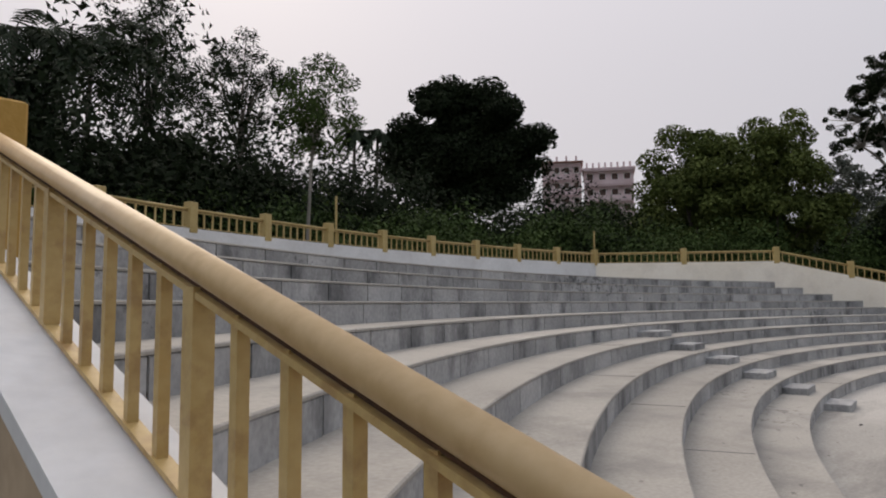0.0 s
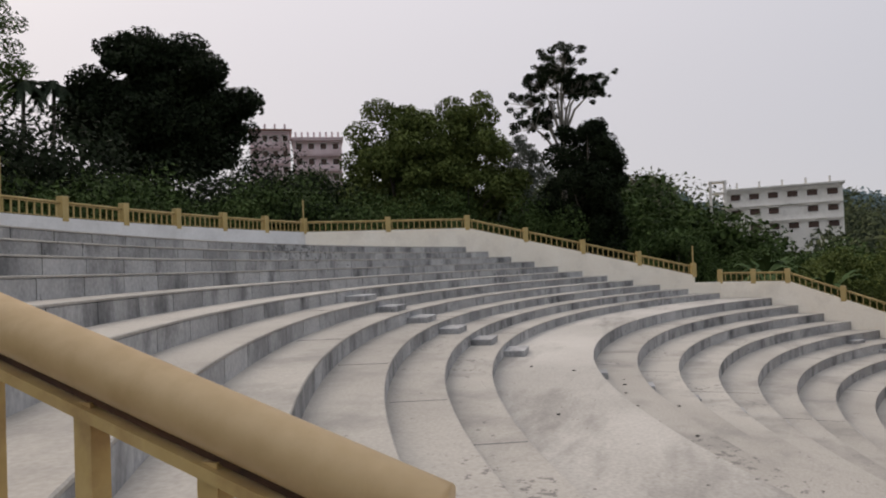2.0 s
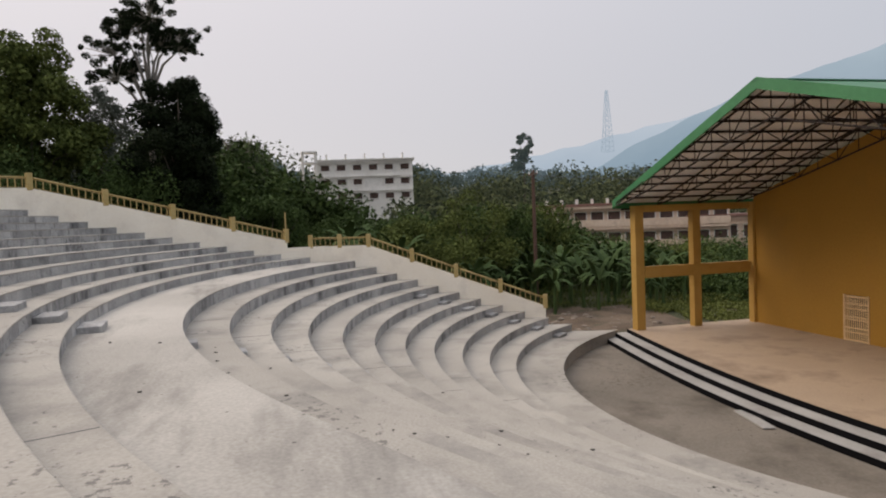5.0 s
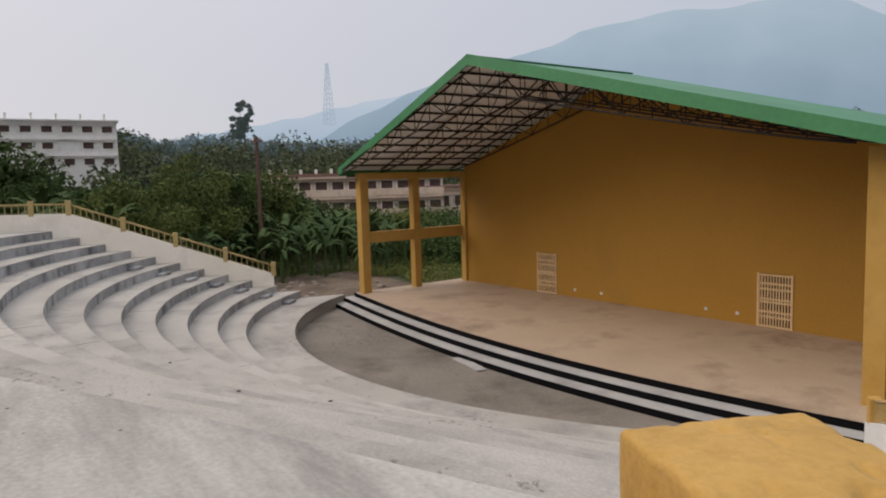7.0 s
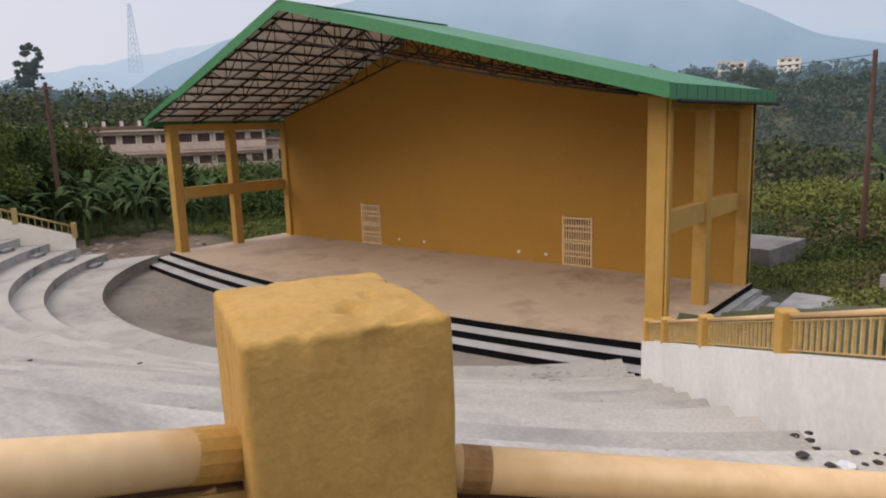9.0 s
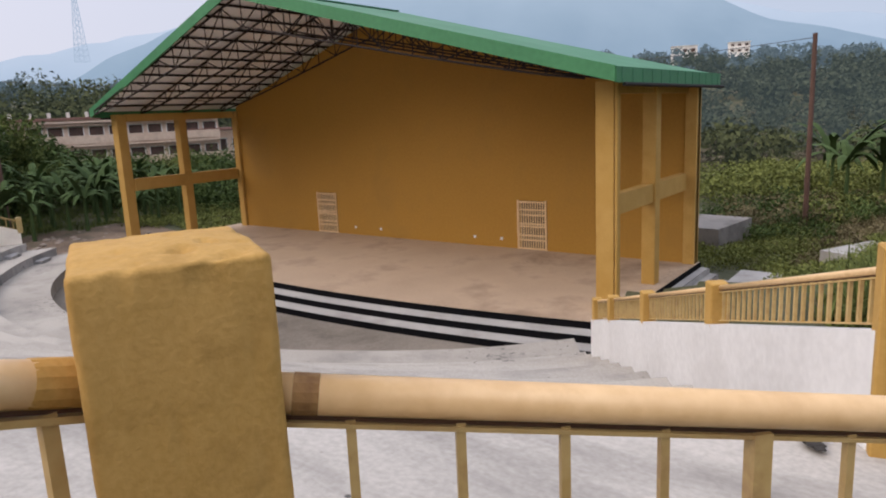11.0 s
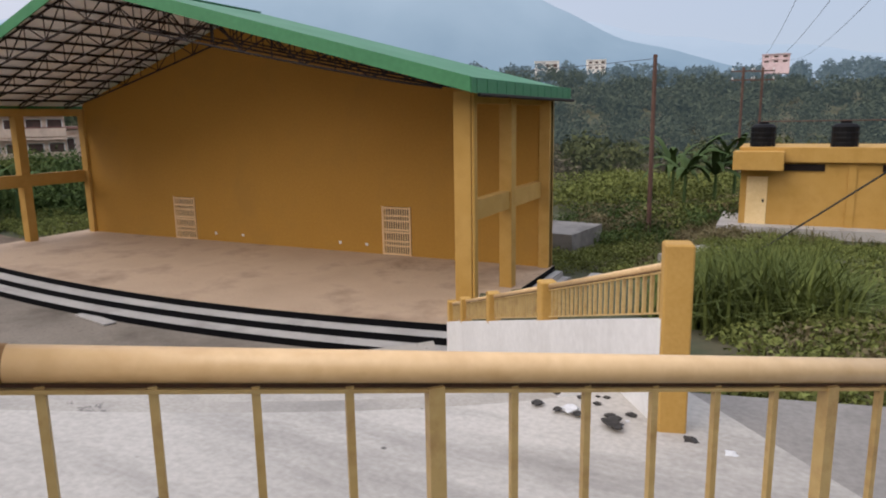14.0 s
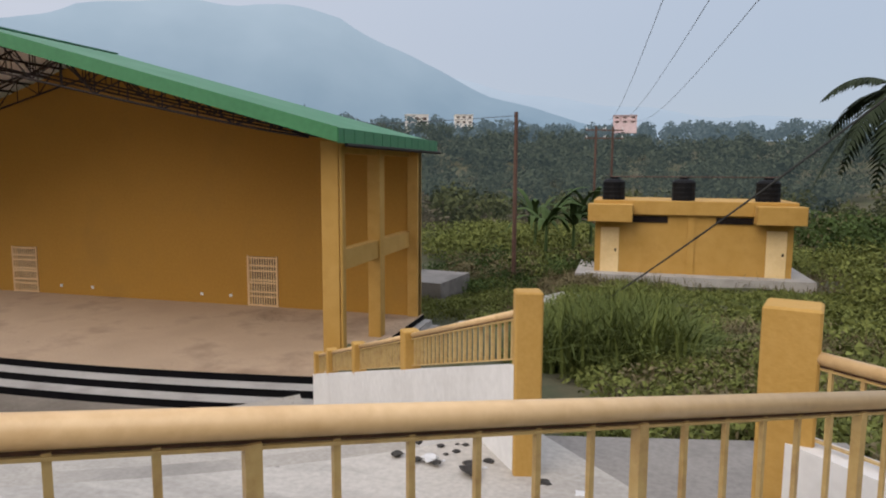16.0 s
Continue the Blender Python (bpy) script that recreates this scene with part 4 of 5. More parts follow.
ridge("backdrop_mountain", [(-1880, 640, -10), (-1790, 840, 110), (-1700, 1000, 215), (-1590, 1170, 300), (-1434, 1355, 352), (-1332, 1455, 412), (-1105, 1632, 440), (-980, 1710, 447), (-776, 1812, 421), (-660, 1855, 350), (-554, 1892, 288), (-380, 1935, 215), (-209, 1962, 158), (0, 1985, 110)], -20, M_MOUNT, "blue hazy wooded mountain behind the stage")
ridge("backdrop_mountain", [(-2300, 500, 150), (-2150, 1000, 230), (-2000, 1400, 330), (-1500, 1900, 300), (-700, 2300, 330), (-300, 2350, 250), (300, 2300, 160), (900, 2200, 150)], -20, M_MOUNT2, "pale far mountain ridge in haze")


# ---- plants ----
rng = np.random.default_rng(7)


def leaves(centres, radii, count, size, flat=0.75, shell=0.55, three=False):
    """Leaf quads scattered through clumps; returns vertices and faces."""
    centres, radii = np.array(centres, float), np.array(radii, float)
    weight = radii[:, 0] * radii[:, 1] if radii.ndim == 2 else radii**2
    pick = rng.choice(len(centres), count, p=weight / weight.sum())
    d = rng.normal(size=(count, 3))
    d /= np.linalg.norm(d, axis=1, keepdims=True)
    rad = shell + (1 - shell) * rng.random((count, 1)) ** 0.45
    scale = radii[pick] if radii.ndim == 2 else radii[pick][:, None] * np.array([1, 1, flat])
    p = centres[pick] + d * rad * scale
    nrm = d * 0.6 + rng.normal(size=(count, 3)) * 0.6 + np.array([0, 0, 0.35])
    nrm /= np.linalg.norm(nrm, axis=1, keepdims=True)
    a = np.cross(nrm, rng.normal(size=(count, 3)))
    a /= np.linalg.norm(a, axis=1, keepdims=True)
    b = np.cross(nrm, a)
    s = size * (0.6 + 0.8 * rng.random((count, 1)))
    if three:
        tri = np.stack([p - a * s * 0.8 - b * s * 0.45, p + a * s, p - a * s * 0.2 + b * s * 0.7], 1)
        return tri.reshape(-1, 3), np.arange(count * 3).reshape(-1, 3)
    quads = np.stack([p - a * s, p - b * s * 0.5 + nrm * s * 0.1, p + a * s, p + b * s * 0.5 + nrm * s * 0.1], 1)
    return quads.reshape(-1, 3), np.arange(count * 4).reshape(-1, 4)


def leaf_part(name, quads, faces, material, parent=None):
    me = bpy.data.meshes.new(name)
    me.from_pydata(quads.tolist(), [], faces.tolist())
    me.materials.append(material)
    ob = new(name, me)
    ob.parent = parent
    return ob


def tree(x, y, height, crown_r, label, leaf_mat, bark=None, count=9000, size=0.22, crown_from=0.4, clumps=26, lean=(0, 0), trunk_r=0.25,
         clump_r=0.30, flat=0.75, base=None, shape=1.0):
    z = float(land(x, y)) if base is None else base
    ob = thing("tree", label, "tree", "trees round the bowl", at=(x, y, z))
    cz0, cz1 = height * crown_from, height
    mid, half = (cz0 + cz1) / 2, (cz1 - cz0) / 2
    cents, rads = [], []
    for i in range(clumps):
        d = rng.normal(size=3)
        d /= np.linalg.norm(d)
        k = 0.9 * rng.random() ** 0.4
        taper = 1 - 0.25 * max(0, d[2]) * shape
        cents.append((lean[0] + d[0] * crown_r * k * taper, lean[1] + d[1] * crown_r * k * taper, mid + d[2] * half * k))
        rads.append(crown_r * clump_r * (0.55 + 0.9 * rng.random()))
    g = Geo()
    fork = Vector((lean[0] * 0.6, lean[1] * 0.6, height * min(0.7, crown_from + 0.12)))
    g.tube([(0, 0, -0.5), (lean[0] * 0.15, lean[1] * 0.2, fork.z * 0.35), (lean[0] * 0.4, lean[1] * 0.35, fork.z * 0.7), fork], [trunk_r * 1.25, trunk_r, trunk_r * 0.85, trunk_r * 0.7], 9)
    for c in cents[:14]:
        e = Vector(c)
        m = fork.lerp(e, 0.5) + Vector((0, 0, 0.06 * height))
        g.tube([fork - Vector((0, 0, 0.1 * height * rng.random())), m, e], [trunk_r * 0.5, trunk_r * 0.28, trunk_r * 0.1], 5, caps=False)
    part("trunk", g, bark or M_BARK, ob, smooth=True)
    q, f = leaves(cents, rads, int(count * 3.0), size * 0.52, flat=flat, shell=0.25)
    leaf_part("crown", q, f, leaf_mat, ob)
    return ob


def palm(x, y, height, frond, label, n=18, base=None):
    z = float(land(x, y)) if base is None else base
    ob = thing("palm_tree", label, "palm", "palms behind the seating", at=(x, y, z))
    part("trunk", Geo().tube([(0, 0, -0.3), (0.2, 0, height * 0.5), (0.1, 0.1, height)], [0.22, 0.16, 0.13], 8), M_BARK, ob, smooth=True)
    for i in range(n):
        a = 2 * math.pi * i / n + rng.random() * 0.3
        rise = 0.9 - 1.5 * rng.random()
        v, f = [], []
        spine = []
        for k in range(13):
            t = k / 12
            out = frond * t * (1 - 0.12 * t)
            spine.append(np.array([math.cos(a) * out + 0.1, math.sin(a) * out + 0.1, height + frond * (rise * t * 0.75 - 0.75 * t * t)]))
        side = np.array([-math.sin(a), math.cos(a), 0])
        for k in range(1, 13):
            for sgn in (-1, 1):
                for j in (0, 0.5):
                    if k == 12 and j:
                        continue
                    p = spine[k] * (1 - j) + spine[min(k + 1, 12)] * j
                    ln = frond * 0.23 * math.sin(math.pi * min(1, 0.15 + 0.85 * (k + j) / 12.5)) + 0.1
                    fw = spine[k] - spine[k - 1]
                    fw = fw / np.linalg.norm(fw)
                    tip = p + side * sgn * ln * 0.8 + fw * ln * 0.5 - np.array([0, 0, ln * (0.35 + 0.3 * rng.random())])
                    w = fw * 0.07
                    b = len(v)
                    v += [p - w, p + w, (p + tip) / 2 + w + np.array([0, 0, 0.05]), tip, (p + tip) / 2 - w + np.array([0, 0, 0.05])]
                    f.append((b, b + 1, b + 2, b + 3, b + 4))
        g = Geo().add(v, f)
        g.tube([tuple(s) for s in spine], [0.045] + [0.03] * 11 + [0.01], 4, caps=False)
        part("frond", g, M_FROND, ob)
    return ob


palm(-2.2, -67.0, 14.2, 6.2, "tall dark coconut palm with drooping fronds", 26, base=7.5)
palm(-25.8, -71.3, 11.0, 2.2, "slim dark areca palm behind the seating", 12, base=10.5)
palm(-27.3, -70.0, 11.0, 2.2, "slim dark areca palm behind the seating", 12, base=10.5)
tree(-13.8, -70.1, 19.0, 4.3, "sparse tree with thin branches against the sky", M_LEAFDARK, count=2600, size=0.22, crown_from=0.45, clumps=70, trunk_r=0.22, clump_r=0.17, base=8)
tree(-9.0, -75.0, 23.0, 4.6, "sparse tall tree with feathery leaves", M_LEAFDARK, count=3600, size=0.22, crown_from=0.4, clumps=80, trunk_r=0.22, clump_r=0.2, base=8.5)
tree(-3.3, -47.7, 9.4, 2.0, "slender tree with a pale bare trunk", M_LEAF, M_PALEBARK, count=2600, size=0.13, crown_from=0.5, clumps=60, lean=(-0.3, 0.2), trunk_r=0.07, clump_r=0.2, base=7.2)
tree(-60.4, -41.5, 15.5, 4.0, "pale airy tree behind the dark ones", M_AIRY, M_PALEBARK, count=5000, size=0.24, crown_from=0.25, clumps=70, trunk_r=0.2, clump_r=0.2, base=6.0)
tree(-174.2, 45.4, 20.0, 4.0, "lone tall tree on the skyline", M_FARMID, count=1800, size=0.6, crown_from=0.35, clumps=60, trunk_r=0.25, clump_r=0.17, base=10.5)
for i, (b, d, h) in enumerate(((71, 60, 8.2), (74, 54, 8.8), (77, 62, 7.6), (80, 55, 6.8), (84, 60, 7.4), (68.5, 66, 7.8), (90, 58, 9.6))):
    tree(13 - d * math.sin(radians(b)), -25.5 + d * math.cos(radians(b)), h, 3.9, "leafy green tree beyond the far side wall", (M_LEAF, M_LEAFBRIGHT)[i % 2], count=4600, size=0.22, crown_from=0.12, clumps=46, trunk_r=0.16, clump_r=0.28, base=-0.5, shape=0)
tree(-47.5, -61.0, 9.0, 6.0, "low leafy tree below the pink building", M_LEAF, count=9000, size=0.24, crown_from=0.05, clumps=60, trunk_r=0.2, clump_r=0.28, base=8.0, shape=0)
tree(-51.0, -53.0, 9.5, 6.0, "low leafy tree below the pink building", M_LEAF, count=9000, size=0.24, crown_from=0.05, clumps=60, trunk_r=0.2, clump_r=0.28, base=7.5, shape=0)
palm(2.0, -66.0, 13.0, 5.0, "tall dark coconut palm behind the thicket", 18, base=8.0)
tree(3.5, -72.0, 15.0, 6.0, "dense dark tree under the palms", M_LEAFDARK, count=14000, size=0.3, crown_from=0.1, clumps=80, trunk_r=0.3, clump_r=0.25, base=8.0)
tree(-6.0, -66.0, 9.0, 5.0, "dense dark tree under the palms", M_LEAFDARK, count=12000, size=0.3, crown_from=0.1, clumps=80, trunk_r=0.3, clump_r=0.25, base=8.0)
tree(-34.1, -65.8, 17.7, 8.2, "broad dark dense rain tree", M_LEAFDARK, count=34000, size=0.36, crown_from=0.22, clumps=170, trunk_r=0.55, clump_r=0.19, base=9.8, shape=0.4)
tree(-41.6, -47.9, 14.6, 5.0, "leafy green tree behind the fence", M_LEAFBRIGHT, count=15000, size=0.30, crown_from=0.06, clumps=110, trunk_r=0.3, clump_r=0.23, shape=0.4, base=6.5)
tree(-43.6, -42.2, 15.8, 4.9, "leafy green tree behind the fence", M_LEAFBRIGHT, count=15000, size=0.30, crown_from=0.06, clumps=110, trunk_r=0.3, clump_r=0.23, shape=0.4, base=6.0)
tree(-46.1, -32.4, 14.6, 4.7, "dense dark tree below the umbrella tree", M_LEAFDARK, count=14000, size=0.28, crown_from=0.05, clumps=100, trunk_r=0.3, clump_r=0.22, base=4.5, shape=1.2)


def umbrella_tree(x, y, base, label):
    """A tall tree: bare forked limbs that spread to flat layered pads of leaves."""
    ob = thing("tree", label, "tree", "trees round the bowl", at=(x, y, base))
    g = Geo()
    g.tube([(0, 0, -0.5), (0.1, 0.1, 5), (0, 0.2, 10), (0, 0.3, 13.2)], [0.34, 0.28, 0.24, 0.2], 9)
    cents, rads = [], []
    for wide, z0, z1, r in ((-3.4, 12.0, 17.2, 1.3), (-1.9, 13.0, 18.6, 1.5), (-0.4, 13.0, 19.3, 1.6), (1.2, 13.2, 19.4, 1.6), (2.6, 13.2, 18.6, 1.5), (3.7, 13.4, 17.4, 1.2), (-3.0, 11.5, 14.8, 1.3), (-1.6, 11.0, 15.8, 1.3), (1.9, 13.2, 17.6, 1.0), (0.4, 13.0, 17.8, 1.1)):
        side = 0.78 * wide
        off = 1.3 * rng.normal()
        tip = Vector((off, side, z1))
        mid = Vector((off * 0.45, side * 0.45, z0 + (z1 - z0) * 0.62))
        g.tube([(0, 0.25 * min(1, z0 / 13), z0), mid, tip], [0.15, 0.10, 0.04], 6, caps=False)
        for k in range(22):
            c = (tip.x + 0.75 * r * rng.normal(), tip.y + 0.7 * r * rng.normal(), tip.z + 0.5 * rng.normal())
            g.tube([mid.lerp(tip, 0.7), c], [0.05, 0.015], 4, caps=False)
            cents.append(c)
            k2 = r * rng.uniform(0.14, 0.38)
            rads.append((k2, k2, k2 * 0.75))
    part("trunk", g, M_PALEBARK, ob, smooth=True)
    q, f = leaves(cents, rads, 17000, 0.12, shell=0.1)
    leaf_part("crown", q, f, M_LEAFDARK, ob)
    return ob


umbrella_tree(-46.3, -34.5, 3.4, "tall tree with an umbrella crown on bare forked limbs")


def bushes(name, spots, label, material, per, size, kind="stuff", three=False):
    """A thicket: many leafy mounds joined into one."""
    cents, rads = [], []
    for x, y, r, h in spots:
        z = float(land(x, y))
        for k in range(4):
            cents.append((x + r * 0.5 * rng.normal(), y + r * 0.5 * rng.normal(), z + h * (0.25 + 0.5 * rng.random())))
            rads.append((r * 0.7, r * 0.7, h * 0.42))
    q, f = leaves(cents, rads, int(1.7 * per) * len(spots), size * 0.7, shell=0.4, three=three or name == "weeds")
    return tagged(leaf_part(name, q, f, material), label, "bushes", kind=kind)


def arc_spots(r0, r1, a0, a1, n, br, bh):
    out = []
    for i in range(n):
        a, r = radians(a0 + (a1 - a0) * rng.random()), r0 + (r1 - r0) * rng.random()
        out.append((CX + r * math.cos(a), CY + r * math.sin(a), br * (0.7 + 0.6 * rng.random()), bh * (0.6 + 0.7 * rng.random())))
    return out


bushes("thicket", arc_spots(50.5, 57, 205, 285, 100, 2.2, 3.6), "dense green bushes behind the top fence", M_LEAF, 760, 0.17)
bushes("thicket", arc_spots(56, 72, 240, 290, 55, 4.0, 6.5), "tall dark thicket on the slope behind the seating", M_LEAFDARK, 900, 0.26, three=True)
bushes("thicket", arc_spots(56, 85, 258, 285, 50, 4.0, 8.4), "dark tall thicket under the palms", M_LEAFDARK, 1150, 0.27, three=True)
bushes("thicket", arc_spots(38, 70, 165, 205, 70, 3.0, 3.6), "rough green bushes beyond the far side wall", M_LEAF, 560, 0.20)
bushes("thicket", arc_spots(36, 72, 160, 205, 60, 2.8, 4.2), "lighter green leafy bushes beyond the far side wall", M_LEAFBRIGHT, 560, 0.20)
bushes("thicket", arc_spots(40, 66, 165, 200, 26, 2.0, 3.0), "brownish dry bushes beyond the far side wall", M_LEAFDRY, 420, 0.18)
bushes("thicket", arc_spots(34, 60, 135, 172, 90, 2.6, 3.0), "rough bushes beyond the stage", M_LEAF, 380, 0.24)
bushes("thicket", [(x, y, 3.0, 3.2) for x, y in zip(rng.uniform(6, 60, 90), rng.uniform(30, 95, 90))], "scrub behind the stage house", M_LEAFDRY, 170, 0.26)
bushes("thicket", [(x, y, 2.6, 3.4) for x, y in zip(rng.uniform(24, 60, 60), rng.uniform(-5, 60, 60))], "green scrub round the small block", M_LEAF, 360, 0.24)


def woods(name, label, material, d0, d1, a0, a1, n, per, size, h):
    cents, rads = [], []
    for i in range(n):
        a, d = radians(a0 + (a1 - a0) * rng.random()), d0 + (d1 - d0) * rng.random() ** 0.8
        x, y = 13 - d * math.sin(a), -25.5 + d * math.cos(a)
        z, hh = float(land(x, y)), h * (0.5 + 0.8 * rng.random())
        for k in range(3):
            cents.append((x + hh * 0.25 * rng.normal(), y + hh * 0.25 * rng.normal(), z + hh * (0.3 + 0.5 * rng.random())))
            rads.append((hh * 0.32, hh * 0.32, hh * 0.3))
    q, f = leaves(cents, rads, int(per * n * 1.15), size, shell=0.15, three=True)
    return tagged(leaf_part(name, q, f, material), label, "woods", kind="stuff")


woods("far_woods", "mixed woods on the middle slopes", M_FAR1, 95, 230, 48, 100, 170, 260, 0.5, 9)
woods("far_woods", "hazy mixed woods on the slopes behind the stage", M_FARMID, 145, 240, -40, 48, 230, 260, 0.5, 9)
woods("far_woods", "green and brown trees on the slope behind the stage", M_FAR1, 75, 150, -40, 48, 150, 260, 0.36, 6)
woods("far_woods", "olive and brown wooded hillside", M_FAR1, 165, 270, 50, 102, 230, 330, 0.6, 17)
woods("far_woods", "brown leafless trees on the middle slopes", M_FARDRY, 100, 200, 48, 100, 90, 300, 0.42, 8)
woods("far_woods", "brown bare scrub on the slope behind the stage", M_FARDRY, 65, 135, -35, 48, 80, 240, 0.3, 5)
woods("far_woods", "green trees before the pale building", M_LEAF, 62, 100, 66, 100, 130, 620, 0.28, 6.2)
woods("far_woods", "green woods dulled by haze on the far slopes", M_FARMID, 220, 420, -40, 115, 650, 170, 0.9, 11)
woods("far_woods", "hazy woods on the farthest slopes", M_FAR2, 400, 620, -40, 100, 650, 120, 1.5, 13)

# ---- far buildings ----
def building(name, a, b, z0, z1, floors, bays, wall_mat, label, roof_mat=None, deep=10.0, posts=0, balcony=False, skip=(), wide=0.28):
    """A block with its long face from a to b in plan: wall, roof slab, bands, windows with panes."""
    ob = thing(name, label, "building", "distant buildings")
    a, b = Vector((*a, 0)), Vector((*b, 0))
    d = (b - a).normalized()
    nrm = Vector((d.y, -d.x, 0))
    if (Vector((13, -25.5, 0)) - a).dot(nrm) < 0:
        nrm = -nrm
    ln = (b - a).length
    turn = math.atan2(d.y, d.x)
    out = 1 if Vector((-d.y, d.x, 0)).dot(nrm) > 0 else -1

    def box(x0, x1, y0, y1, q0, q1):
        lo, hi = sorted((out * y0, out * y1))
        return Geo().box(x0, lo, q0, x1, hi, q1, turn=turn, at=(a.x, a.y, 0))

    h = (z1 - z0) / floors
    part("wall", box(0, ln, -deep, 0, z0 - 6, z1), wall_mat, ob)
    part("roof", box(-0.4, ln + 0.4, -deep - 0.4, 0.6, z1, z1 + 0.3), roof_mat or wall_mat, ob)
    for k in range(floors):
        part("sun_shade", box(0, ln, 0, 0.7 if balcony else 0.35, z0 + h * (k + 1) - 0.35, z0 + h * (k + 1) - 0.12), wall_mat, ob)
        if balcony:
            part("balcony", box(0, ln, 0.55, 0.7, z0 + h * k, z0 + h * k + 0.9), wall_mat, ob)
        for j in range(bays):
            if (k, j) in skip:
                continue
            x = ln * (j + 0.5) / bays
            w = ln / bays * wide
            win = part("window", box(x - w, x + w, -0.05, 0.06, z0 + h * k + h * 0.30, z0 + h * k + h * 0.74), M_PALE, ob)
            # flat dark brown box: the shade inside the opening is put into its colour
            part("pane", box(x - w * 0.86, x + w * 0.86, 0.04, 0.09, z0 + h * k + h * 0.34, z0 + h * k + h * 0.70), M_SHADE, win)
            part("window_hood", box(x - w * 1.15, x + w * 1.15, 0.0, 0.5, z0 + h * k + h * 0.75, z0 + h * k + h * 0.79), wall_mat, win)
    for j in range(posts):
        x = ln * (j + 0.5) / posts
        part("roof_post", box(x - 0.18, x + 0.18, -0.5, -0.15, z1 + 0.3, z1 + (0.9 if wall_mat is M_ORANGE else 1.4)), M_PALE if wall_mat is M_ORANGE else wall_mat, ob)
    return ob


building("apartment_building", (-103.1, -94.4), (-107.6, -86.3), 23.0, 32.0, 3, 4, M_PINK, "pink unfinished apartment building above the trees", posts=8, balcony=True)
building("apartment_building", (-99.0, -101.2), (-103.0, -94.9), 21.6, 33.6, 4, 4, M_PINK, "tall pink brick wing of the unfinished apartment building", M_REDROOF, posts=4)
building("school_building", (-126.8, -16.2), (-124.2, 2.6), 9.8, 18.4, 3, 6, M_PALE, "pale three storey concrete building on the hillside", posts=5, wide=0.3, skip=((0, 0), (1, 3)))
stair = thing("stair_frame", "bare concrete stair frame beside the pale building", "building frame", at=(-127.3, -17.6, 9.8))
for dx, dy in ((-1.3, -1.3), (-1.3, 1.2), (1.3, -1.3), (1.3, 1.2)):
    part("post", Geo().box(dx - 0.2, dy - 0.2, -5, dx + 0.2, dy + 0.2, 10.6), M_PALE, stair)
for z in (2.6, 5.4, 8.2, 10.3):
    part("landing_slab", Geo().box(-1.6, -1.6, z, 1.6, 1.5, z + 0.25), M_PALE, stair)
building("long_building", (-70.5, 8.0), (-59.5, 28.0), 1.8, 7.1, 2, 11, M_ORANGE, "long peach two storey building with dark windows", M_REDROOF, posts=12, balcony=True, wide=0.4)
building("long_building", (-62.0, 24.0), (-57.0, 33.0), 1.6, 5.2, 1, 7, M_ORANGE, "low peach block with dark windows", M_REDROOF)
building("hill_house", (-141, 450), (-126, 456), 37, 43, 1, 3, M_PALE, "small white house on the far wooded slope")
building("hill_house", (-107, 459), (-95, 463), 36, 43, 2, 3, M_PALE, "small pale two storey house on the far wooded slope")
building("hill_house", (2, 474), (18, 474), 36, 42, 2, 3, M_PINK, "small pale house on the far wooded slope")

# lattice tower, its haze painted on with the far ridge's glowing colour
tower = thing("lattice_tower", "tall lattice mast paled by haze on the hill", "mast", at=(-342, 159, 40))
g = Geo()
for sx, sy in ((-1, -1), (1, -1), (1, 1), (-1, 1)):
    g.bar((2.6 * sx, 2.6 * sy, 0), (0.5 * sx, 0.5 * sy, 34), 0.22, 0.22)
for k in range(12):
    w0, w1, z = 2.6 - 2.1 * k / 12, 2.6 - 2.1 * (k + 1) / 12, 2.83 * k
    for (ax, ay), (bx, by) in (((-1, -1), (1, -1)), ((1, -1), (1, 1)), ((1, 1), (-1, 1)), ((-1, 1), (-1, -1))):
        g.bar((ax * w0, ay * w0, z), (bx * w1, by * w1, z + 2.83), 0.13, 0.13)
        g.bar((ax * w0, ay * w0, z), (bx * w0, by * w0, z), 0.13, 0.13)
part("lattice", g, M_MOUNT2, tower)

# ---- small block beside the stage ----
block = thing("toilet_block", "ochre painted flat roofed service block with cream doors", "building", at=(16.6, 6.4, 1.05))
part("plinth", Geo().box(-4.9, -0.9, -1.0, 4.9, 3.6, 0.12), M_STEP, block)
part("wall", Geo().box(-4.1, 0.0, 0.1, 4.1, 3.4, 3.05), M_PILLAR, block)
part("roof", Geo().box(-4.2, -0.25, 2.75, 4.2, 3.5, 3.35, cut=0.02), M_PILLAR, block)
for sx in (-1, 1):
    part("porch_roof", Geo().box(sx * 3.45 - 0.95, -0.95, 2.45, sx * 3.45 + 0.95, 0.05, 3.2, cut=0.02), M_PILLAR, block)
    door = part("door", Geo().box(sx * 3.45 - 0.40, -0.05, 0.12, sx * 3.45 + 0.40, 0.0, 2.12), M_DOOR, block, "cream painted door")
    part("latch", Geo().box(sx * 3.45 + 0.22, -0.08, 1.05, sx * 3.45 + 0.3, -0.05, 1.18), M_STEEL, door)
    vent = part("vent", Geo().box(sx * 1.75 - 0.75, -0.04, 2.38, sx * 1.75 + 0.75, -0.004, 2.66), M_STEEL, block, "dark louvred vent")
    for k in range(4):
        part("slat", Geo().box(sx * 1.75 - 0.75, -0.09, 2.40 + 0.07 * k, sx * 1.75 + 0.75, -0.04, 2.42 + 0.07 * k), M_STEEL, vent)
part("pilaster", Geo().box(-0.14, -0.07, 0.12, 0.14, -0.004, 2.75), M_PILLAR, block)
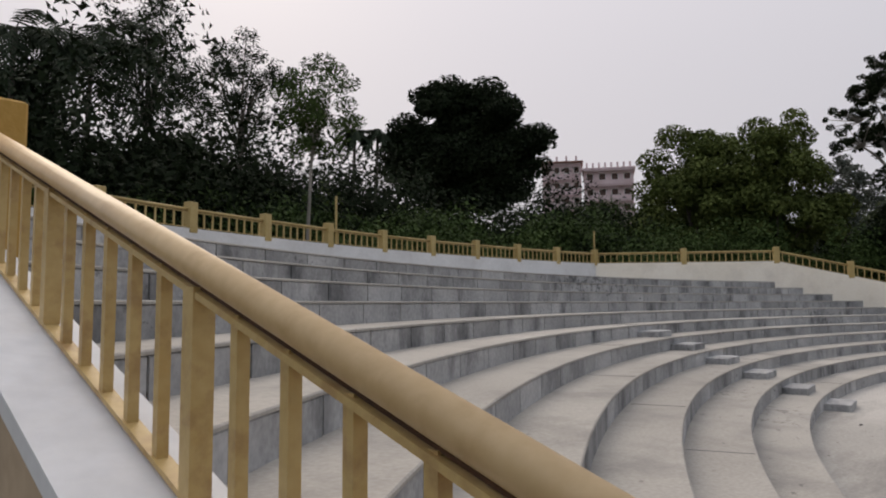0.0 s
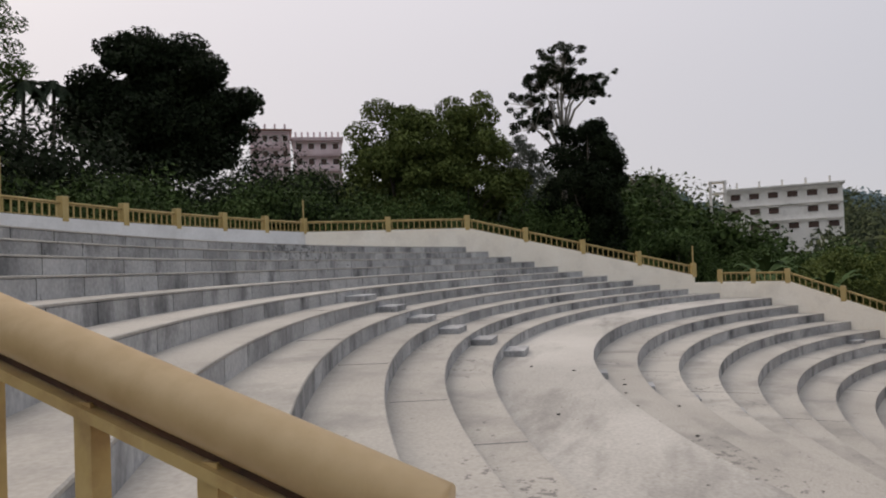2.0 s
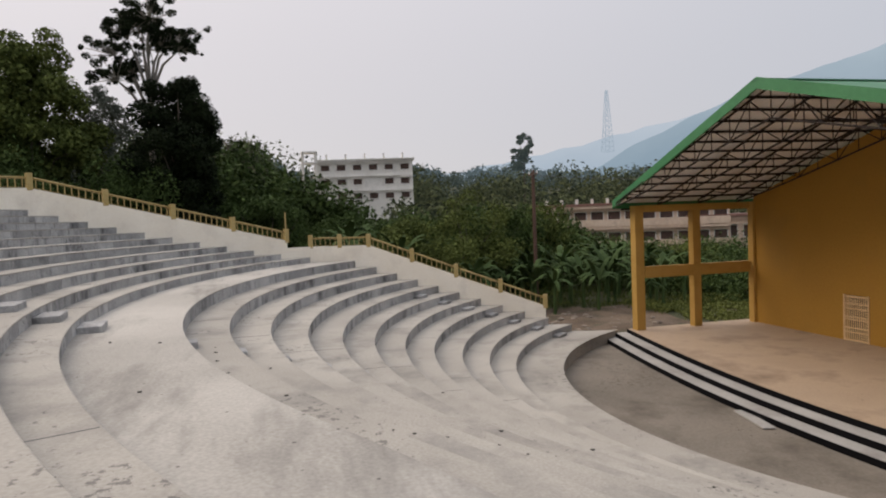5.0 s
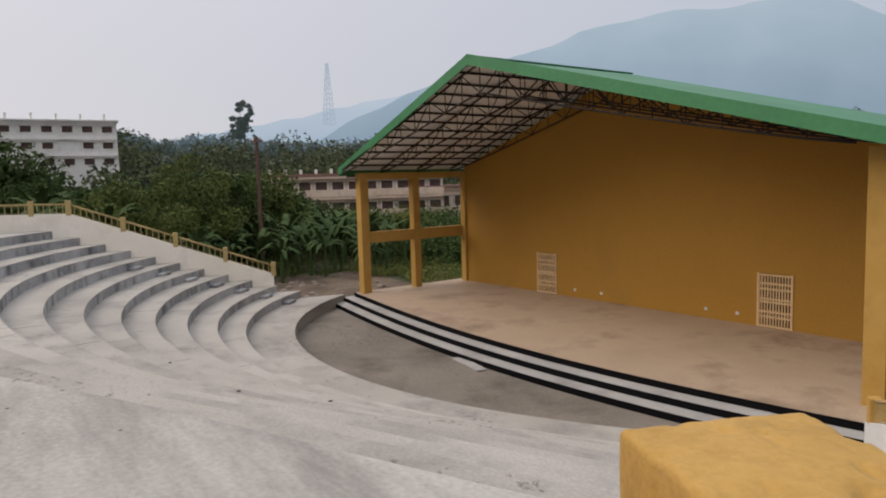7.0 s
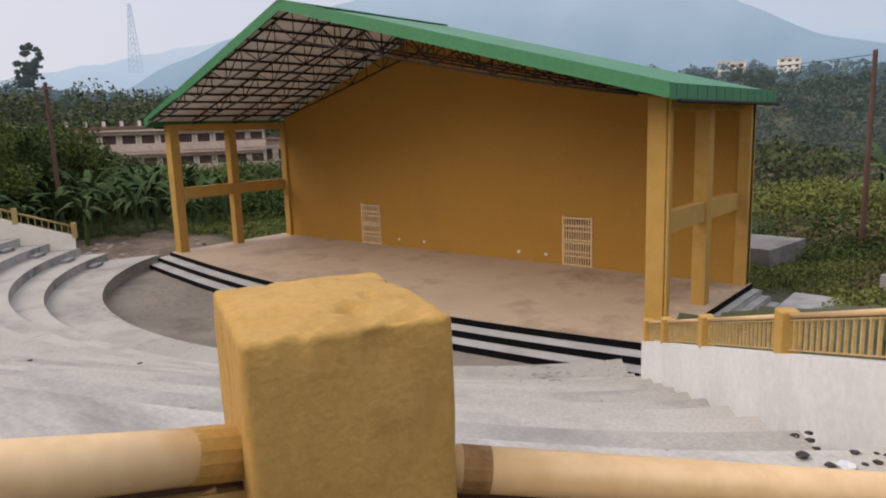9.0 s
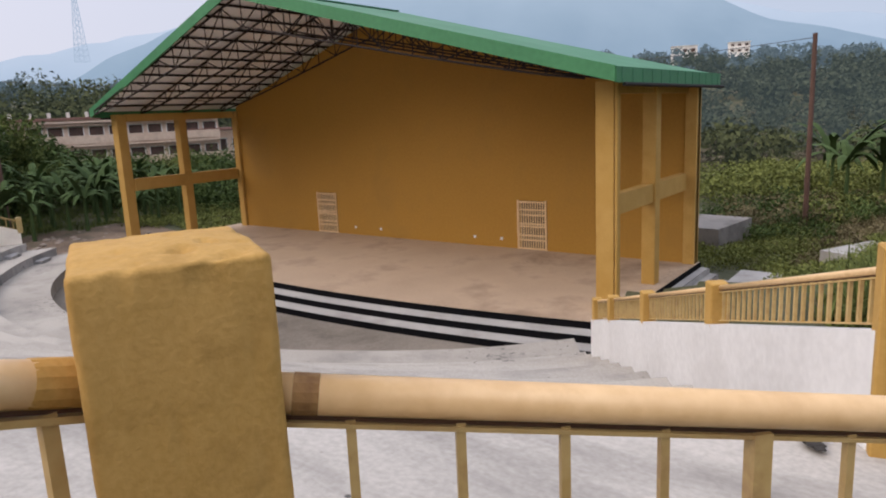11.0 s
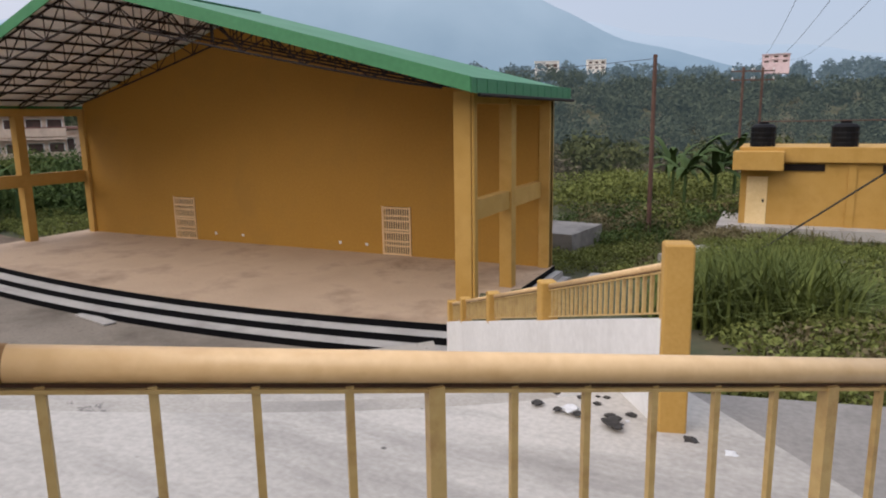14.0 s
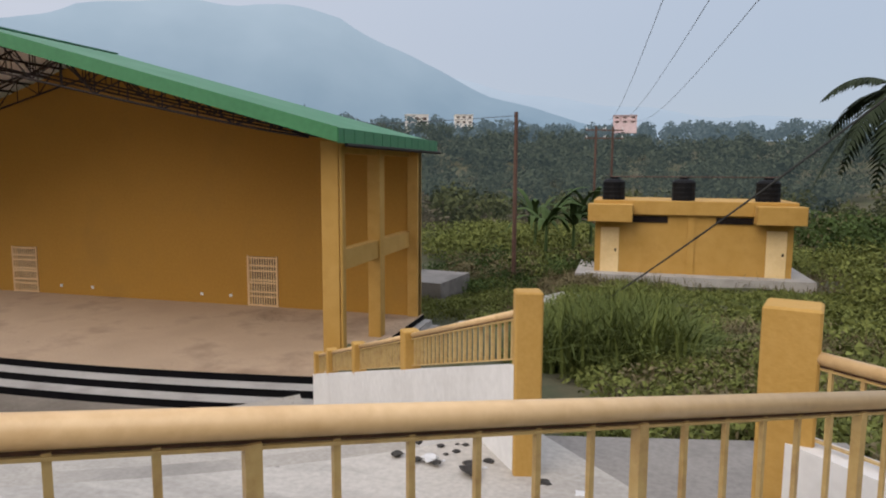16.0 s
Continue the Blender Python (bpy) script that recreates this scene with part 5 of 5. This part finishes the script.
for x in (-3.35, -0.35, 3.1):
    tank = thing("water_tank", "black plastic water tank standing on the flat roof", "water tank", "roof tanks", at=(16.6 + x, 6.9, 4.40))
    ring_z = [0, 0.15, 0.2, 0.35, 0.4, 0.55, 0.6, 0.8, 0.9, 0.95]
    ring_r = [0.5, 0.5, 0.487, 0.5, 0.487, 0.5, 0.487, 0.5, 0.40, 0.2]
    part("shell", Geo().tube([(0, 0, z) for z in ring_z], ring_r, 18), M_TANK, tank)
    part("lid", Geo().tube([(0, 0, 0.94), (0, 0, 1.02)], 0.2, 14), M_TANK, tank)
pipe = tagged(part("roof_pipe", Geo().tube([(13.2, 6.8, 5.43), (20.2, 6.8, 5.45)], 0.025, 6), M_POLE), "thin water pipe between the roof tanks", "pipe")

# concrete slab and rubble beside the stage
tagged(part("concrete_slab", Geo().box(-1.5, -1.9, -1.4, 1.25, 1.9, 0.22, turn=radians(-8), at=(4.6, 7.3, 0.2), cut=0.02), M_PASSAGE), "raised grey concrete slab beside the stage house", "slab")
tagged(part("concrete_apron", Geo().box(7.17, -7.0, -1.0, 9.7, 2.4, -0.62, cut=0.02), M_STEP), "pale concrete apron beside the stage steps", "apron", kind="structure")
tagged(part("concrete_path", Geo().box(-0.7, -3.2, -0.5, 0.7, 3.2, 0.06, turn=radians(-28), at=(12.4, 1.6, 0.95)), M_STEP), "pale concrete path to the service block", "path", kind="structure")


# ---- poles and wires ----
def pole(x, y, z0, z1, r, label, arms=0):
    ob = thing("utility_pole", label, "pole", "utility poles", at=(x, y, z0))
    part("post", Geo().tube([(0, 0, -0.5), (0, 0, z1 - z0)], [r, r * 0.8], 8), M_POLE, ob)
    for k in range(arms):
        part("cross_arm", Geo().bar((-0.9, 0, z1 - z0 - 0.3 - 0.7 * k), (0.9, 0, z1 - z0 - 0.3 - 0.7 * k), 0.1, 0.1), M_POLE, ob)
        for x2 in (-0.8, 0.0, 0.8):
            part("insulator", Geo().tube([(x2, 0, z1 - z0 - 0.26 - 0.7 * k), (x2, 0, z1 - z0 - 0.06 - 0.7 * k)], 0.05, 6), M_WHITE, ob)
    return ob


pole(7.9, 12.1, -0.4, 8.8, 0.13, "rusty brown steel pole beside the stage house", 0)
pole(11.0, 36.5, -2.5, 9.4, 0.12, "far steel pole with cross arms", 2)
pole(12.4, 37.5, -2.5, 9.4, 0.12, "far steel pole with cross arms", 2)
pole(-35.6, -6.4, -0.6, 9.6, 0.16, "rusty brown steel pole among the bushes", 1)


def wire(a, b, sag, r, label):
    pts = [Vector(a).lerp(Vector(b), t / 16) - Vector((0, 0, sag * 4 * (t / 16) * (1 - t / 16))) for t in range(17)]
    return tagged(part("cable", Geo().tube(pts, r, 5), M_WIRE), label, "cable", "overhead cables")


wire((14.4, -11.5, 9.0), (12.0, 36.5, 9.9), 0.6, 0.007, "thin overhead power line")
wire((15.2, -11.5, 8.9), (12.9, 36.5, 9.9), 0.6, 0.007, "thin overhead power line")
wire((16.0, -11.6, 8.8), (14.4, 37.5, 9.9), 0.6, 0.007, "thin overhead power line")
for (x, y, z), (x2, y2, z2) in (((14.4, -11.5, 9.0), (18.9, -40, 11)), ((15.2, -11.5, 8.9), (19.7, -40, 11)), ((16.0, -11.6, 8.8), (20.5, -40, 11))):
    wire((x, y, z), (x2, y2, z2), 0.3, 0.007, "thin overhead power line")
wire((18.6, -14.2, 7.9), (13.0, -8.5, 2.3), 0.12, 0.02, "black slack service cable hanging to the ground")
wire((-35.6, -6.4, 9.2), (7.9, 12.1, 8.6), 1.2, 0.016, "thin overhead power line")


# ---- banana plants, grass, palm ----
def banana(x, y, h, label):
    ob = thing("banana_plant", label, "banana plant", "banana plants", at=(x, y, float(land(x, y))))
    part("stem", Geo().tube([(0, 0, -0.3), (0.05, 0, h * 0.55)], [0.14, 0.09], 7), M_BANANA, ob)
    for i in range(13):
        a, up = rng.random() * 6.28, 0.7 + 1.0 * rng.random()
        ln = h * (0.5 + 0.2 * rng.random())
        v, f = [], []
        for k in range(7):
            t = k / 6
            p = np.array([math.cos(a) * ln * t * 0.75, math.sin(a) * ln * t * 0.75, h * 0.55 + ln * (up * t - 0.95 * t * t)])
            w = 0.047 * h * math.sin(math.pi * (0.08 + 0.9 * t)) * (0.65 + 0.6 * rng.random()) + 0.01
            sd = np.array([-math.sin(a), math.cos(a), 0]) * w
            v += [p - sd - (0, 0, w * 0.35), p, p + sd - (0, 0, w * 0.35)]
        for k in range(6):
            f += [(3 * k, 3 * k + 3, 3 * k + 4, 3 * k + 1), (3 * k + 1, 3 * k + 4, 3 * k + 5, 3 * k + 2)]
        part("leaf", Geo().add(v, f), M_BANANA, ob)
    return ob


for i in range(80):
    a, d = radians(rng.uniform(56, 84)), rng.uniform(49, 74)
    banana(13 - d * math.sin(a), -25.5 + d * math.cos(a), rng.uniform(3.0, 5.2), "green banana plant with torn leaves among the bushes")
for x, y, h in ((8.9, 18.5, 5.5), (10.5, 20.0, 5.0), (11.5, 22, 5.2), (7.5, 24, 5.0)):
    banana(x, y, h, "tall banana plant with ragged leaves behind the stage")
palm(23.0, 2.5, 8.2, 3.0, "dark palm with ragged fronds beside the service block", 14, base=0.4)


def blades(name, centres, per, length, spreadr, material, label):
    """Grass tufts: bent narrow blades joined into one."""
    v, f = [], []
    for cx, cy, sc in centres:
        z = float(land(cx, cy))
        n = int(per * sc)
        for i in range(n):
            a, lean = rng.random() * 6.28, 0.2 + 0.8 * rng.random()
            ln = length * sc * (0.5 + 0.7 * rng.random())
            bx, by = cx + spreadr * sc * 0.5 * rng.normal(), cy + spreadr * sc * 0.5 * rng.normal()
            dx, dy = math.cos(a), math.sin(a)
            w = 0.012 + 0.012 * rng.random()
            k = len(v)
            for t, ww in ((0, 1.0), (0.5, 0.9)):
                px, py, pz = bx + dx * ln * lean * t * t, by + dy * ln * lean * t * t, z + ln * (t - 0.45 * lean * t * t)
                v += [(px - dy * w * ww, py + dx * w * ww, pz), (px + dy * w * ww, py - dx * w * ww, pz)]
            v.append((bx + dx * ln * lean, by + dy * ln * lean, z + ln * (1 - 0.6 * lean)))
            f += [(k, k + 1, k + 3, k + 2), (k + 2, k + 3, k + 4)]
    return tagged(part(name, Geo().add(v, f), material), label, "grass", kind="stuff")


blades("grass", [(rng.uniform(12.9, 15.6), rng.uniform(-13.6, -10.5), rng.uniform(0.7, 1.4)) for i in range(90)], 120, 0.75, 0.45, M_LEAFBRIGHT, "tall green grass tufts on the bank")
blades("grass", [(rng.uniform(14.5, 20), rng.uniform(-12.5, -9), rng.uniform(0.6, 1.2)) for i in range(60)], 70, 0.7, 0.5, M_LEAFDRY, "dead brown grass stems on the bank")
blades("grass", [(rng.uniform(13.6, 30), rng.uniform(-19.4, 5), rng.uniform(0.4, 0.9)) for i in range(1300)], 34, 0.36, 0.8, M_LEAFBRIGHT, "weedy grass on the bank beside the stage")
blades("grass", [(rng.uniform(9, 14), rng.uniform(-9, 14), rng.uniform(0.4, 0.8)) for i in range(650)], 34, 0.36, 0.8, M_LEAFBRIGHT, "weedy grass beside the stage house")
blades("grass", [(rng.uniform(13.6, 22), rng.uniform(-19.2, -4), rng.uniform(0.4, 0.9)) for i in range(260)], 30, 0.5, 0.6, M_LEAFDRY, "dry stems among the weeds of the bank")
blades("grass", [(rng.uniform(6.5, 34), rng.uniform(4, 42), rng.uniform(0.7, 1.4)) for i in range(900)], 26, 0.5, 1.3, M_LEAFDRY, "dry grass behind the stage house")
blades("grass", [(rng.uniform(-52, -34), rng.uniform(-16, 14), rng.uniform(0.6, 1.1)) for i in range(900)], 30, 0.5, 1.2, M_LEAFBRIGHT, "weedy grass beyond the far wall")
bushes("weeds", [(rng.uniform(13.7, 21), rng.uniform(-19.0, -11), 0.42, 0.34) for i in range(520)], "leafy green weeds on the bank by the exit", M_BANK, 190, 0.055)
bushes("weeds", [(rng.uniform(13.0, 26), rng.uniform(-11, 4), 0.6, 0.26) for i in range(330)], "leafy low weeds before the service block", M_BANK, 170, 0.07)
bushes("weeds", [(rng.uniform(21.5, 34), rng.uniform(-10, 10), 1.6, 1.9) for i in range(60)], "dense green shrubs beside the service block", M_BANK, 520, 0.12)
bushes("weeds", [(rng.uniform(7.5, 26), rng.uniform(12, 34), 1.3, 1.3) for i in range(130)], "scrubby green bushes behind the stage house", M_BANK, 240, 0.13)
bushes("weeds", [(rng.uniform(9.2, 12.5), rng.uniform(2, 12), 0.7, 0.5) for i in range(70)], "low weeds behind the slab", M_LEAFDRY, 200, 0.09)
bushes("weeds", [(rng.uniform(13.8, 22), rng.uniform(-18.5, -6), 0.5, 0.5) for i in range(60)], "brown dead weeds on the bank", M_LEAFDRY, 230, 0.06)
bushes("weeds", [(rng.uniform(14.0, 23), rng.uniform(-18.5, -4), 0.55, 0.75) for i in range(55)], "broad leaved green weeds on the bank", M_BANK, 240, 0.10)
bushes("weeds", [(rng.uniform(9.6, 13.5), rng.uniform(-9, 6), 0.5, 0.3) for i in range(170)], "leafy low weeds beside the stage house", M_BANK, 170, 0.07)
bushes("weeds", [(rng.uniform(3, 13), rng.uniform(9, 26), 1.2, 0.9) for i in range(110)], "scrubby weeds behind the stage house", M_LEAF, 260, 0.11)
bushes("weeds", [(rng.uniform(-2, 14), rng.uniform(22, 60), 2.2, 1.9) for i in range(90)], "rough scrub on the slope behind the stage house", M_BANK, 300, 0.17)
bushes("weeds", [(rng.uniform(4, 20), rng.uniform(10, 45), 1.5, 1.3) for i in range(70)], "dry brown scrub behind the stage house", M_LEAFDRY, 220, 0.13)

bushes("weeds", [(rng.uniform(3.5, 10.5), rng.uniform(2.8, 13), 0.7, 0.5) for i in range(150)], "low weeds round the concrete slab", M_BANK, 170, 0.08)
bushes("weeds", [(rng.uniform(-34, -21), rng.uniform(0, 16), 0.9, 0.45) for i in range(230)], "low weeds on the field beyond the stage", M_BANK, 150, 0.11)
bushes("weeds", [(rng.uniform(-52, -30), rng.uniform(6, 22), 2.4, 2.6) for i in range(70)], "dense shrubs beyond the field behind the stage", M_LEAF, 420, 0.2)
blades("grass", [(rng.uniform(12.7, 14.6), rng.uniform(-15.0, -11.0), rng.uniform(0.9, 1.5)) for i in range(60)], 130, 0.95, 0.5, M_LEAFBRIGHT, "tall drooping grass clump behind the exit pillar")
bushes("weeds", [(rng.uniform(15.0, 19), rng.uniform(-17.5, -12), 0.6, 0.4) for i in range(60)], "dead brown creepers lying on the bank", M_LEAFDRY, 240, 0.045)

# bare earth and rubble beyond the far wall's end
ex, ey = np.meshgrid(np.linspace(-36, -20.3, 40), np.linspace(-11.5, 0, 30))
ez = land(ex, ey) + 0.05 + 0.06 * np.sin(ex * 2.1 + 2 * np.sin(ey * 1.3)) * np.sin(ey * 1.9) - 0.25 * smooth01(-34, -36, ex)
part_v = np.stack([ex.ravel(), ey.ravel(), ez.ravel()], 1).tolist()
tagged(part("bare_earth", Geo().add(part_v, [(j * 40 + i, j * 40 + i + 1, j * 40 + i + 41, j * 40 + i + 40) for j in range(29) for i in range(39)]), M_EARTH, smooth=True), "bare brown trampled earth beyond the far wall", "earth", kind="structure")
shared = None
for i in range(110):
    x, y = rng.uniform(-33, -20.8), rng.uniform(-10.8, -1.5)
    s = rng.uniform(0.08, 0.32)
    if shared is None:
        bm = bmesh.new()
        bmesh.ops.create_icosphere(bm, subdivisions=1, radius=1.0)
        for vtx in bm.verts:
            vtx.co *= 0.75 + 0.4 * random.random()
        shared = bpy.data.meshes.new("stone")
        bm.to_mesh(shared)
        bm.free()
        shared.materials.append(M_RUBBLE)
    ob = tagged(new("stone", shared), "rough brown stone on bare earth", "stone", "loose stones")
    ob.location, ob.scale, ob.rotation_euler = (x, y, float(land(x, y)) + s * 0.2), (s, s * 0.8, s * 0.55), (0, 0, rng.random() * 6)


NEAR_FLOOR = 3.57
# ---- litter ----
def litter(x, y, z, size, material, label):
    bm = bmesh.new()
    bmesh.ops.create_icosphere(bm, subdivisions=2, radius=size)
    for vtx in bm.verts:
        n = noise.noise(vtx.co * (2.2 / size) + Vector((x, y, z)))
        vtx.co *= 0.55 + 0.9 * abs(n)
        vtx.co.z *= 0.35
    me = bpy.data.meshes.new("litter")
    bm.to_mesh(me)
    bm.free()
    me.materials.append(material)
    ob = tagged(new("litter", me), label, "litter", "litter on the steps")
    ob.location = (x, y, z + size * 0.15)
    return ob


for x, y, z, s, m in ((12.20, -20.55, NEAR_FLOOR, 0.06, 0), (12.47, -20.56, NEAR_FLOOR, 0.09, 1), (12.54, -20.62, NEAR_FLOOR, 0.05, 0), (12.81, -20.68, NEAR_FLOOR, 0.10, 0), (12.86, -20.74, NEAR_FLOOR, 0.06, 0), (12.38, -20.6, NEAR_FLOOR, 0.05, 0), (13.36, -20.66, 3.53, 0.06, 0), (13.63, -20.76, 3.53, 0.05, 1),
                      (10.04, -30.15, 5.75, 0.14, 0), (7.53, -30.38, 5.44, 0.13, 0), (9.4, -24.5, LAND - 0.1, 0.035, 0)):
    litter(x, y, z, s, (M_LITTER, M_PAPER)[m], ("crumpled dark scrap lying on the concrete", "crumpled pale scrap lying on the concrete")[m])
for i in range(26):
    t = rng.uniform(0.0, 0.16)
    x, y = GATE[0] + (LOW_END[0] - GATE[0]) * t - rng.uniform(0.15, 0.55), GATE[1] + (LOW_END[1] - GATE[1]) * t - rng.uniform(0.0, 0.3)
    rr, aa = math.hypot(x - CX, y - CY), math.atan2(y - CY, x - CX)
    zz = LAND if rr > LOW[0][0] else LAND - 0.38 * math.ceil((LOW[0][0] - rr) / 1.03)
    litter(x, y, zz - dip(aa, zz), rng.uniform(0.02, 0.06), (M_LITTER, M_LITTER, M_PAPER)[i % 3], "small dark rubbish at the foot of the parapet" if i % 3 < 2 else "small pale rubbish at the foot of the parapet")
for i in range(40):
    a, r = radians(rng.uniform(275, 295)), rng.uniform(20, 30)
    k = sum(1 for rr, zz in LOW if rr <= r)
    z = LOW[11 - k][1] if 0 < k <= 11 else -0.035
    litter(CX + r * math.cos(a), CY + r * math.sin(a), z, rng.uniform(0.02, 0.06), M_LITTER, "small dark dead leaf on the concrete")
broken = tagged(part("broken_step_board", Geo().box(-1.0, -0.2, 0, 1.0, 0.2, 0.05, turn=radians(-12), at=(-6.25, -10.6, PIT_Z + 0.02), cut=0.01), M_STEP), "broken pale slab lying before the stage steps", "slab")
mark = thing("wall_mark", "black paint smudges on the white wall", "paint mark", at=(14.71, -22.04, 4.1))
for dx, dz, s in ((0.0, 0.1, 0.05), (0.05, 0.16, 0.04), (0.1, 0.05, 0.045), (0.35, -0.2, 0.06)):
    part("smudge", Geo().box(dx - s, -0.115, dz - s * 0.6, dx + s, -0.102, dz + s * 0.6, turn=radians(-48), cut=0.004), M_BLACK, mark)
